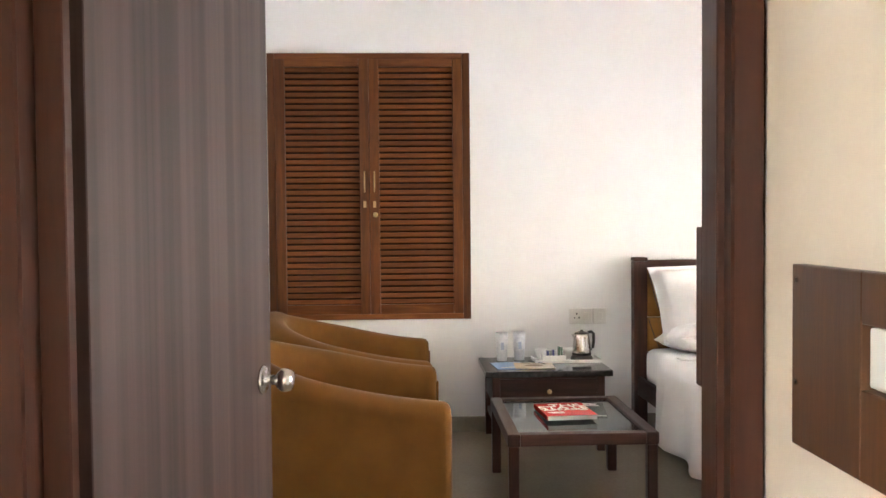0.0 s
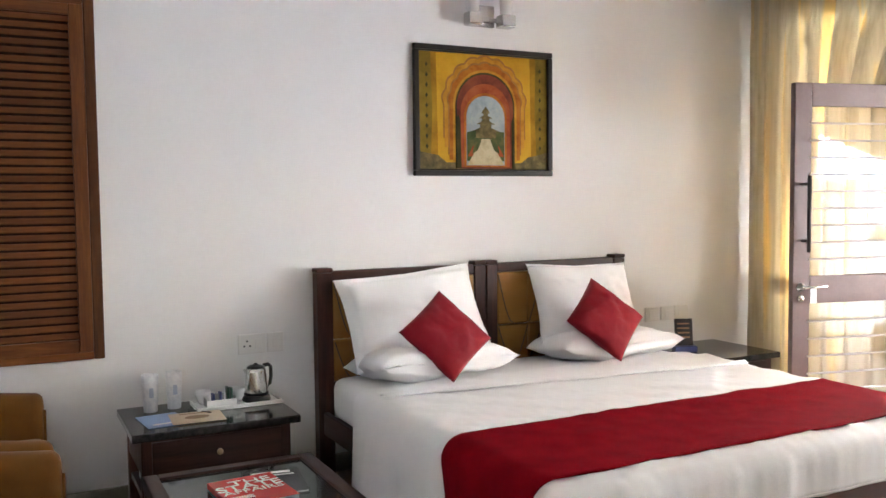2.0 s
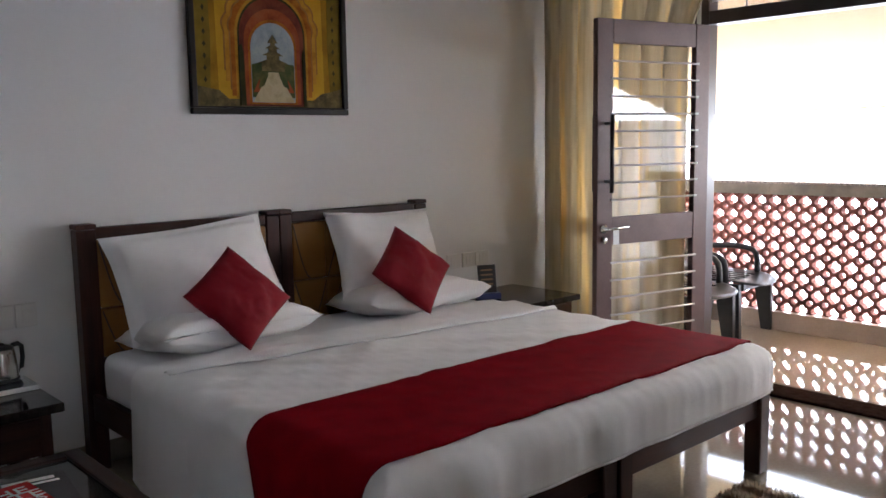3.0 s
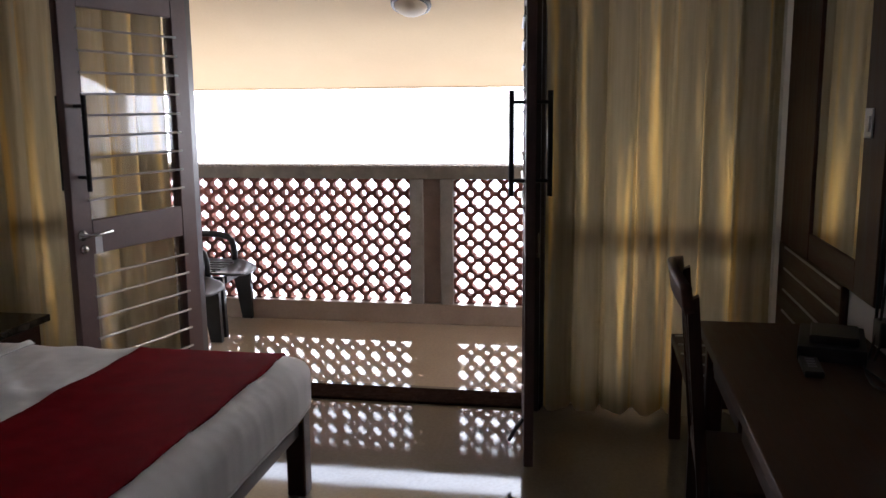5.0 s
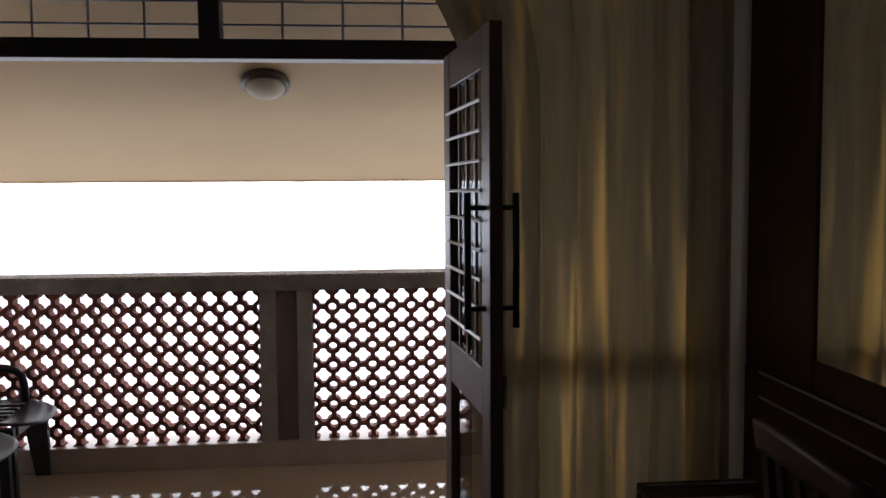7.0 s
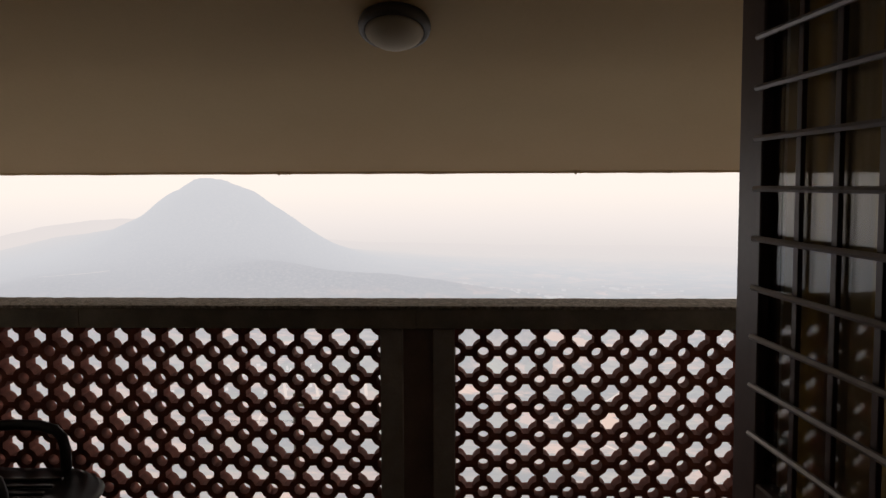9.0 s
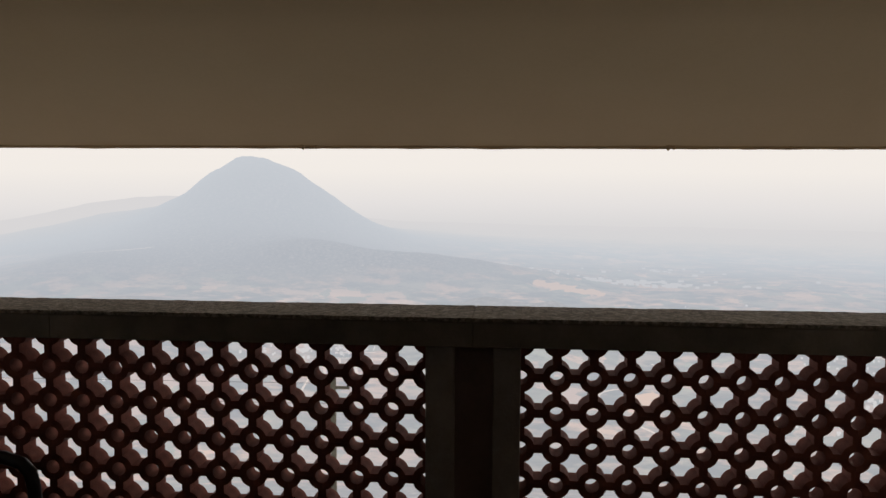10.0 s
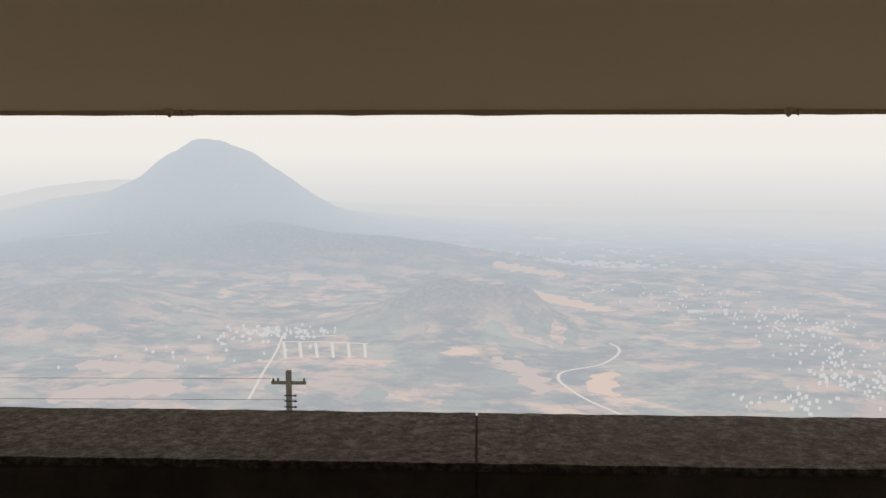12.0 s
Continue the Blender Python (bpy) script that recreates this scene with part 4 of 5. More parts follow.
EDGE, LOW, TOP = pw - fw, -ph + fw, ph - fw
lay = ((P_bright, [(-0.30, LOW), (-0.31, TOP), (0.30, TOP), (0.31, LOW)]),
       (P_olive, [(-EDGE, LOW), (-EDGE, TOP), (-0.345, TOP), (-0.335, 0.0), (-0.35, LOW)]), (P_olive, [(0.35, LOW), (0.335, 0.0), (0.342, TOP), (EDGE, TOP), (EDGE, LOW)]),
       (P_dome, [(-EDGE, LOW), (-EDGE, -0.225), (-0.36, -0.235), (-0.30, -0.245), (-0.25, -0.285), (0.24, -0.285), (0.29, -0.25), (0.35, -0.24), (EDGE, -0.22), (EDGE, LOW)]),
       (P_ochre, arch(0.268, 0.035, -0.15, 90, 9, 0.055, 0.02)), (P_light, arch(0.260, 0.033, -0.20, 90, 9, 0.05, 0.02)),
       (P_ochre, arch(0.238, 0.033, -0.24, 90, 9, 0.045, 0.02)), (P_arch, arch(0.230, 0.031, -0.27, 90, 9, 0.04, 0.02)),
       (P_light, arch(0.208, 0.03, -0.28, 40)), (P_shade, arch(0.193, 0.03, LOW + 0.012, 30)), (P_maroon, arch(0.184, 0.028, LOW + 0.012, 30)), (P_red, arch(0.160, 0.0, -0.31, 30)),
       (P_arch, arch(0.138, -0.03, -0.31, 30)), (P_sky, arch(0.125, -0.033, -0.30, 26)))
for k, (mt, o) in enumerate(lay):
    part("painted_shape", Geo().prism(o, -0.0146 - 0.0005 * k, -0.0142), mt, d)
yb = -0.0146 - 0.0005 * len(lay)
roofs = [(-0.016, 0.012), (0.016, 0.012), (0.028, -0.006), (0.014, -0.006), (0.014, -0.018), (0.044, -0.034), (0.024, -0.034), (0.024, -0.05), (0.060, -0.068), (0.036, -0.068), (0.036, -0.088), (0.088, -0.106), (0.066, -0.106), (0.066, -0.145)]
for mt, o in ((P_green, [(-0.122, -0.275), (-0.122, -0.115), (-0.06, -0.10), (0.05, -0.105), (0.122, -0.11), (0.122, -0.275)]),
              (P_path, [(-0.118, -0.298), (-0.10, -0.265), (-0.028, -0.15), (0.028, -0.15), (0.10, -0.265), (0.118, -0.298)]),
              (P_dome, [(0.0, 0.034)] + roofs[1:] + [(-x, z) for x, z in roofs[::-1] if x > 0]),
              (P_red, [(-0.118, -0.25), (-0.085, -0.19), (-0.055, -0.185), (-0.088, -0.25)]), (P_red, [(0.118, -0.25), (0.085, -0.19), (0.055, -0.185), (0.088, -0.25)]),
              (P_green, [(-0.09, -0.235), (-0.07, -0.16), (-0.03, -0.16), (-0.055, -0.215)]), (P_green, [(0.09, -0.235), (0.07, -0.16), (0.03, -0.16), (0.055, -0.215)]),
              (P_shade, [(-0.19, LOW + 0.013), (-0.19, -0.04), (-0.176, -0.02), (-0.165, -0.06), (-0.16, LOW + 0.013)]), (P_shade, [(0.176, LOW + 0.013), (0.172, -0.06), (0.18, -0.03), (0.19, -0.05), (0.19, LOW + 0.013)])):
    yb -= 0.0004
    part("painted_shape", Geo().prism(o, yb, -0.0145), mt, d)
for s in (-1, 1):
    for k in range(9):
        z = 0.25 - 0.056 * k
        part("painted_mark", Geo().prism([(s * 0.37 - 0.009, z), (s * 0.37, z + 0.015), (s * 0.37 + 0.009, z), (s * 0.37, z - 0.013)], -0.0165, -0.0142), P_shade, d)

# ---- rug ----
g = Geo()
rng = random.Random(4)


def pile(u, v):
    e = min(1.0, min(u, 1 - u, v, 1 - v) * 14)
    x, y = u * 0.92, v * 0.68
    return x + 0.012 * noise.noise((x * 30, y * 30, 0)), y + 0.012 * noise.noise((x * 30, y * 30, 5)), 0.002 + (0.024 + 0.012 * noise.noise((x * 45, y * 45, 2))) * e ** 0.5


rug = tagged(link("rug", g.grid(pile, 120, 90), M_rug, True), "shaggy rug in wavy brown and cream bands beside the bed", "rug")
rug.matrix_world = pose(2.49, 2.905, 0.001, 0, 0, 1)
g = Geo()
t = bmesh.new()
for i in range(9000):
    u, v = rng.random(), rng.random()
    x, y, z = pile(u, v)
    a, l = rng.random() * 6.28, 0.012 + 0.016 * rng.random()
    c, s = math.cos(a) * 0.0022, math.sin(a) * 0.0022
    t.faces.new((t.verts.new((x - c, y - s, z - 0.004)), t.verts.new((x + c, y + s, z - 0.004)), t.verts.new((x + (rng.random() - 0.5) * 0.02, y + (rng.random() - 0.5) * 0.02, z + l))))
tuft = part("pile", g.take(t), M_rug, rug)
tagged(tuft, kind="stuff")

# ---- balcony doorway ----
d = thing("balcony_door_frame", pose(0, 0, 0), "dark painted balcony door frame with a barred transom", "door frame", kind="structure")
FX0, FX1 = E - 0.005, E + 0.095
for y0, y1 in ((DY0, DY0 + 0.05), (DY1 - 0.05, DY1)):
    part("jamb", Geo().box(FX0, FX1, y0, y1, 0.0, 2.56, 0.004), M_darkframe, d)
part("hinge_post", Geo().box(4.596, 4.66, 2.772, 2.826, 0.0, 2.06, 0.003).box(4.6605, FX0 - 0.001, 2.755, 2.797, 0.0, 2.06, 0.003), M_darkframe, d)
part("lintel", Geo().box(FX0 - 0.004, FX1, DY0 + 0.051, DY1 - 0.051, 2.062, 2.137, 0.004), M_darkframe, d)
part("head", Geo().box(FX0, FX1, DY0 + 0.051, DY1 - 0.051, 2.515, 2.575, 0.004), M_darkframe, d)
part("mullion", Geo().box(FX0, FX1, 3.692, 3.772, 2.138, 2.514, 0.004), M_darkframe, d)
part("threshold", Geo().box(E - 0.12, E + 0.085, DY0 + 0.051, DY1 - 0.051, 0.0, 0.016, 0.004), M_sill_and_shade, d)
for a, b in ((DY0 + 0.051, 3.691), (3.773, DY1 - 0.051)):
    for k in range(4):
        part("grille_bar", Geo().tube([(E + 0.03, a, 2.195 + 0.088 * k), (E + 0.03, b, 2.195 + 0.088 * k)], 0.005, 6), M_bars, d)
    for k in range(1, 4):
        y = a + (b - a) * k / 4
        part("grille_bar", Geo().tube([(E + 0.038, y, 2.138), (E + 0.038, y, 2.514)], 0.005, 6), M_bars, d)
    pn = part("pane", Geo().box(E + 0.07, E + 0.074, a, b, 2.138, 2.514), M_glass, d)
    pn.visible_shadow = False


def balcony_leaf(m, side, lever, w):
    """A glazed leaf with grille bars on its outer face; x runs from the hinge to the free edge."""
    d = thing("balcony_door", m, "mauve-brown glazed balcony door with grille bars, standing open", "door", "balcony door leaves", kind="structure")
    h, t = 2.03, 0.04
    for x0, x1 in ((0, 0.105), (w - 0.105, w)):
        part("stile", Geo().box(x0, x1, -t / 2, t / 2, 0.012, h, 0.003), M_mauve, d)
    for z0, z1 in ((0.012, 0.16), (0.835, 0.985), (h - 0.125, h)):
        part("rail", Geo().box(0.106, w - 0.106, -t / 2 + 0.001, t / 2 - 0.001, z0, z1, 0.003), M_mauve, d)
    for z0, z1 in ((0.161, 0.834), (0.986, h - 0.126)):
        pn = part("pane", Geo().box(0.106, w - 0.106, -0.0025, 0.0025, z0, z1), M_leafglass, d)
        pn.visible_shadow = False
        if not lever and z0 < 0.5:
            continue
        for k in range(1, 1 if lever else 4):
            x = 0.106 + (w - 0.212) * k / 4
            part("glazing_bar", Geo().box(x - 0.009, x + 0.009, 0.004 * side, 0.013 * side, z0, z1, 0.001), M_mauve, d)
        n = round((z1 - z0) / 0.093)
        for k in range(1, n):
            z = z0 + (z1 - z0) * k / n
            part("grille_bar", Geo().tube([(0.09, side * (t / 2 + 0.006), z), (w - 0.09, side * (t / 2 + 0.006), z)], 0.006, 6), M_bars, d)
    for s in (-1, 1):
        y0, y1 = s * t / 2, s * (t / 2 + 0.055)
        pl = part("pull_handle", Geo().tube([(w - 0.055, y1, 1.12), (w - 0.055, y1, 1.53)], 0.011, 10), M_black, d, "dark tubular pull handle", True)
        for z in (1.18, 1.485):
            part("post", Geo().tube([(w - 0.055, y0, z), (w - 0.055, y1, z)], 0.008, 8), M_black, pl)
    if lever:
        part("lever_handle", Geo().lathe([(0.024, 0), (0.024, 0.006), (0.01, 0.008), (0.009, 0.04), (0, 0.041)], 18, pose(w - 0.045, side * t / 2, 0.925, -90 * side)).tube([(w - 0.045, side * (t / 2 + 0.04), 0.925), (w - 0.10, side * (t / 2 + 0.045), 0.927), (w - 0.18, side * (t / 2 + 0.042), 0.932)], 0.008, 8), M_steel, d, "steel lever handle", True)
        part("lock_cylinder", Geo().lathe([(0.02, 0), (0.02, 0.012), (0.012, 0.018), (0, 0.018)], 16, pose(w - 0.045, side * t / 2, 0.865, -90 * side)), M_steel, d, "", True)
        part("key_tag", Geo().box(w - 0.125, w - 0.085, side * (t / 2 + 0.03), side * (t / 2 + 0.033), 0.84, 0.92, 0.001), M_paperwrap, d, "white paper tag")
    else:
        part("tower_bolt", Geo().tube([(w - 0.02, -side * (t / 2 + 0.01), 0.88), (w - 0.02, -side * (t / 2 + 0.01), 0.98)], 0.007, 8), M_steel, d)
        part("door_stop", Geo().tube([(w - 0.05, side * t / 2, 0.20), (w - 0.05, side * (t / 2 + 0.03), 0.16), (w - 0.07, side * (t / 2 + 0.06), 0.10)], 0.009, 8), M_black, d)
    for z in (0.25, 1.0, 1.8):
        part("hinge", Geo().tube([(-0.004, -side * 0.0, z - 0.05), (-0.004, 0, z + 0.05)], 0.008, 8), M_steel, d)
    return d


balcony_leaf(pose(4.665, 4.562, 0.018, 0, 0, math.degrees(math.atan2(0.192, -0.775))), 1, True, 0.798)
balcony_leaf(pose(4.585, 2.833, 0.018, 0, 0, math.degrees(math.atan2(-0.066, -0.71))), -1, False, 0.722)

for i, (y0, y1) in enumerate(WIN):
    d = thing("window_%d" % (i + 1), pose(E + 0.04, 0, 0), "glazed window in a dark frame behind the curtain", "window", kind="structure")
    for a in ((y0, y0 + 0.05, 0.12, 2.54), (y1 - 0.05, y1, 0.12, 2.54)):
        part("window_side", Geo().box(0, 0.06, a[0], a[1], a[2], a[3], 0.003), M_darkframe, d)
    for z0, z1 in ((0.12, 0.17), (0.86, 0.95), (2.46, 2.54)):
        part("window_rail", Geo().box(0.001, 0.059, y0 + 0.051, y1 - 0.051, z0, z1, 0.003), M_darkframe, d)
    for z0, z1 in ((0.171, 0.859), (0.951, 2.459)):
        pn = part("pane", Geo().box(0.028, 0.032, y0 + 0.051, y1 - 0.051, z0, z1), M_glass, d)
        pn.visible_shadow = False
        part("window_bar", Geo().box(0.02, 0.04, (y0 + y1) / 2 - 0.02, (y0 + y1) / 2 + 0.02, z0, z1, 0.002), M_darkframe, d)


def curtain(name, y0, y1, lean, label, folds, seed):
    """Hanging folds; lean moves the inner top corner across the doorway."""
    z1 = 2.80
    n = folds * 9

    def f(u, v):
        z = 0.03 + (z1 - 0.03) * v
        top = max(0.0, (z - 1.95) / (z1 - 1.95)) ** 1.3
        ph = u * folds * 2 * math.pi + 1.2 * noise.noise((u * 5 + seed, v * 0.6, 1))
        a = (0.046 + 0.03 * noise.noise((u * 7, seed, v * 0.8))) * (0.55 + 0.45 * math.sin(math.pi * min(1, v * 1.1)) if v > 0.9 else 1)
        x = 4.60 + a * math.sin(ph) + 0.02 * math.sin(2.3 * ph + 2 * v + seed)
        y = y0 + (y1 - y0) * u + lean * top * (u if lean > 0 else 1 - u) ** 3 + 0.018 * math.cos(ph + seed)
        return x, y, z + 0.006 * math.sin(ph)

    ob = thing(name, pose(0, 0, 0), label, "curtain", "curtains beside the balcony door")
    part("drape", Geo().grid(f, n, 24), M_curtain, ob, "", True)
    return ob


curtain("curtain", 1.70, 2.73, 0.48, "cream curtain hanging in folds to the floor, gold light streaks painted in", 7, 0.0)
curtain("curtain", 4.66, 5.72, -0.45, "cream curtain gathered to the side of the door, gold light streaks painted in", 7, 3.0)
d = thing("curtain_rod", pose(4.60, 0, 2.815), "dark metal curtain rod above the balcony door", "curtain rod")
part("rod", Geo().tube([(0, 1.69, 0), (0, 5.74, 0)], 0.014, 10), M_black, d, "", True)
for y in (1.75, 3.7, 5.65):
    part("bracket", Geo().box(-0.012, 0.139, y - 0.012, y + 0.012, -0.03, 0.02, 0.003), M_black, d)

# ---- desk side of the room ----
d = thing("desk", pose(0, 0, 0), "dark wooden writing desk against the wall", "desk")
part("top", Geo().box(2.10, 3.47, S + 0.002, 2.17, 0.735, 0.77, 0.005, 2), M_desk, d)
part("apron", Geo().box(2.15, 3.42, 2.10, 2.125, 0.62, 0.734, 0.003), M_darkx, d)
for x in (2.12, 3.39):
    for y in (S + 0.02, 2.09):
        part("leg", Geo().box(x, x + 0.055, y, y + 0.055, 0, 0.734, 0.004), M_dark, d)
part("drawer", Geo().box(2.30, 2.75, 2.126, 2.138, 0.63, 0.725, 0.003), M_darkx, d)
part("drawer", Geo().box(2.80, 3.28, 2.126, 2.138, 0.63, 0.725, 0.003), M_darkx, d)

d = thing("wooden_chair", pose(2.98, 2.20, 0, 0, 0, -3) @ Matrix.Diagonal((1, 1, 1.045, 1)), "dark polished wooden chair drawn up to the desk", "chair")
for x in (-0.21, 0.21):
    part("back_post", Geo().prism([(0.0, 0), (0.032, 0), (0.03, 0.45), (0.075, 0.95), (0.045, 0.965), (0.0, 0.45)], x - 0.018, x + 0.018, Matrix(((0, 1, 0, 0), (1, 0, 0, 0), (0, 0, 1, 0), (0, 0, 0, 1)))), M_dark, d)
    part("front_leg", Geo().box(x - 0.018, x + 0.018, -0.42, -0.385, 0, 0.43, 0.003), M_dark, d)
    part("side_rail", Geo().box(x - 0.012, x + 0.012, -0.384, -0.002, 0.36, 0.42, 0.002), M_darky, d)
part("crest_rail", Geo().grid(lambda u, v: (-0.235 + 0.47 * u, 0.055 + 0.03 * math.sin(math.pi * u) + 0.010 * v, 0.925 + 0.065 * v + 0.024 * math.sin(math.pi * u)), 14, 5), M_darkx, d, "", True).modifiers.new("t", "SOLIDIFY").thickness = 0.024
for k in range(4):
    x = -0.13 + k * 0.087
    part("back_slat", Geo().prism([(0.012, 0.47), (0.022, 0.47), (0.078, 0.945), (0.066, 0.945)], x - 0.016, x + 0.016, Matrix(((0, 1, 0, 0), (1, 0, 0, 0), (0, 0, 1, 0), (0, 0, 0, 1)))), M_dark, d)
part("lower_rail", Geo().box(-0.19, 0.19, 0.004, 0.026, 0.45, 0.49, 0.003), M_darkx, d)
part("seat", Geo().box(-0.225, 0.225, -0.43, -0.002, 0.425, 0.465, 0.014, 3), M_darkx, d)

d = thing("luggage_bench", pose(0, 0, 0), "dark wooden luggage bench with pale metal strips", "bench")
LX0, LX1, LD = 3.52, 4.38, 2.17
part("seat", Geo().box(LX0, LX1, S + 0.03, LD, 0.44, 0.48, 0.005), M_darkx, d)
part("back_panel", Geo().box(LX0, 4.50, S + 0.002, S + 0.028, 0.10, 0.888, 0.003), M_darkx, d)
for k in range(4):
    z = 0.60 + 0.092 * k
    part("back_strip", Geo().box(LX0 + 0.01, LX1 - 0.01, S + 0.028, S + 0.034, z, z + 0.009, 0.001), M_bars, d, "pale metal strip")
for k in range(6):
    x = LX0 + 0.10 + 0.14 * k
    part("seat_strip", Geo().box(x, x + 0.012, S + 0.05, LD - 0.01, 0.48, 0.486, 0.001), M_bars, d, "pale metal strip")
for x in (LX0, LX1 - 0.05):
    for y in (S + 0.032, LD - 0.05):
        part("leg", Geo().box(x, x + 0.05, y, y + 0.05, 0, 0.439, 0.003), M_dark, d)

d = thing("wall_mirror", pose(0, S, 0), "tall mirror in a broad dark wooden frame", "mirror")
part("glass", Geo().box(3.39, 4.03, 0.012, 0.018, 0.99, 2.50), M_mirror, d, "mirror glass")
for x0, x1 in ((3.195, 3.405), (4.005, 4.50)):
    part("frame_side", Geo().box(x0, x1, 0.001, 0.026, 0.89, 2.60, 0.004), M_dark, d)
for z0, z1 in ((0.89, 0.995), (2.49, 2.60)):
    part("frame_rail", Geo().box(3.406, 4.004, 0.001, 0.025, z0, z1, 0.004), M_darkx, d)
d = thing("switch_plate", pose(3.258, S, 1.385), "white switch plate fixed on the mirror frame", "switch")
part("plate", Geo().box(0.052, 0.125, 0.027, 0.034, 0, 0.09, 0.004, 2), M_plate, d)
part("rocker", Geo().box(0.063, 0.085, 0.034, 0.039, 0.02, 0.068, 0.002), M_plate, d)

d = thing("television", pose(1.973, S, 1.378), "flat wall television, switched off, in a silver-edged frame", "television")
part("casing", Geo().box(0, 0.945, 0.05, 0.088, 0, 0.50, 0.008, 2), M_black, d)
part("screen", Geo().box(0.016, 0.929, 0.0885, 0.091, 0.034, 0.486, 0.001), M_screen, d)
part("trim_strip", Geo().box(0.004, 0.941, 0.089, 0.096, 0.004, 0.03, 0.002), M_silver, d)
part("wall_bracket", Geo().box(0.3, 0.65, 0.002, 0.049, 0.15, 0.40, 0.003), M_black, d)
d = thing("settop_box", pose(3.14, 1.83, 0.7705, 0, 0, -14), "black set-top box on the desk", "set-top box")
part("case", Geo().box(-0.14, 0.14, -0.09, 0.09, 0.004, 0.045, 0.005, 2), M_black, d)
part("label", Geo().box(0.08, 0.12, 0.03, 0.06, 0.0451, 0.0458), M_plate, d)
part("top_box", Geo().box(-0.10, 0.06, -0.07, 0.06, 0.046, 0.07, 0.004), M_black, d)
d = thing("remote_control", pose(2.95, 1.93, 0.7705, 0, 0, 84), "black remote control on the desk", "remote control")
part("case", Geo().box(-0.025, 0.025, -0.08, 0.08, 0, 0.018, 0.005, 2), M_black, d)
for k in range(4):
    part("button", Geo().box(-0.012, 0.012, -0.05 + 0.025 * k, -0.038 + 0.025 * k, 0.018, 0.02, 0.001), M_grey, d)
d = thing("wall_socket", pose(2.775, S, 0.84), "two white socket plates above the desk with plugs in them", "socket")
for x0, z0 in ((0.0, 0.0), (0.11, 0.012)):
    part("plate", Geo().box(x0, x0 + 0.085, 0.001, 0.011, z0, z0 + 0.10, 0.004, 2), M_plate, d)
    part("rocker", Geo().box(x0 + 0.055, x0 + 0.075, 0.011, 0.015, z0 + 0.03, z0 + 0.07, 0.002), M_plate, d)
part("plug", Geo().box(0.125, 0.165, 0.012, 0.05, 0.05, 0.10, 0.007, 2), M_black, d)
part("adapter", Geo().box(0.205, 0.275, 0.001, 0.07, -0.012, 0.06, 0.007, 2), M_black, d)


def sag(a, b, drop, n=14, bow=(0, 0, 0)):
    a, b, bow = Vector(a), Vector(b), Vector(bow)
    return [a.lerp(b, i / n) + (bow - Vector((0, 0, drop))) * math.sin(math.pi * i / n) for i in range(n + 1)]


def cable(pts, r, label):
    tagged(link("cable", Geo().tube(pts, r, 8), M_rope, True), label, "cable", "cables by the desk")


cable([(2.36, S + 0.06, 1.40), (2.45, S + 0.06, 1.33), (2.61, S + 0.06, 1.24), (2.79, S + 0.06, 1.155), (2.93, S + 0.06, 1.075), (2.995, S + 0.06, 1.0), (3.015, S + 0.06, 0.90), (3.03, S + 0.08, 0.785)], 0.0042, "black cable running down from the television")
cable([(2.34, S + 0.05, 1.40), (2.45, S + 0.05, 1.31), (2.63, S + 0.05, 1.20), (2.80, S + 0.05, 1.10), (2.90, S + 0.05, 1.06), (2.95, S + 0.05, 0.99), (2.985, S + 0.05, 0.90), (3.01, S + 0.07, 0.785)], 0.0038, "black cable running down from the television")
cable(sag((3.19, S + 0.02, 2.4), (3.185, S + 0.02, 0.785), 0.0, bow=(-0.025, 0.0, 0)), 0.005, "black cable clipped beside the mirror frame")
cable([(2.922, S + 0.05, 0.93), (2.918, S + 0.06, 0.985), (2.90, S + 0.06, 1.015), (2.865, S + 0.06, 1.03), (2.83, S + 0.06, 1.03), (2.795, S + 0.06, 1.012), (2.765, S + 0.06, 0.98), (2.74, S + 0.06, 0.93), (2.735, S + 0.06, 0.86), (2.75, S + 0.07, 0.80), (2.80, S + 0.09, 0.779), (2.95, S + 0.11, 0.778)], 0.0038, "black looped power cable by the wall socket")
cable([(3.03, S + 0.08, 0.785), (3.0, S + 0.1, 0.777), (2.9, S + 0.12, 0.776), (2.82, S + 0.13, 0.776), (2.75, S + 0.11, 0.776)], 0.004, "black cable lying on the desk")

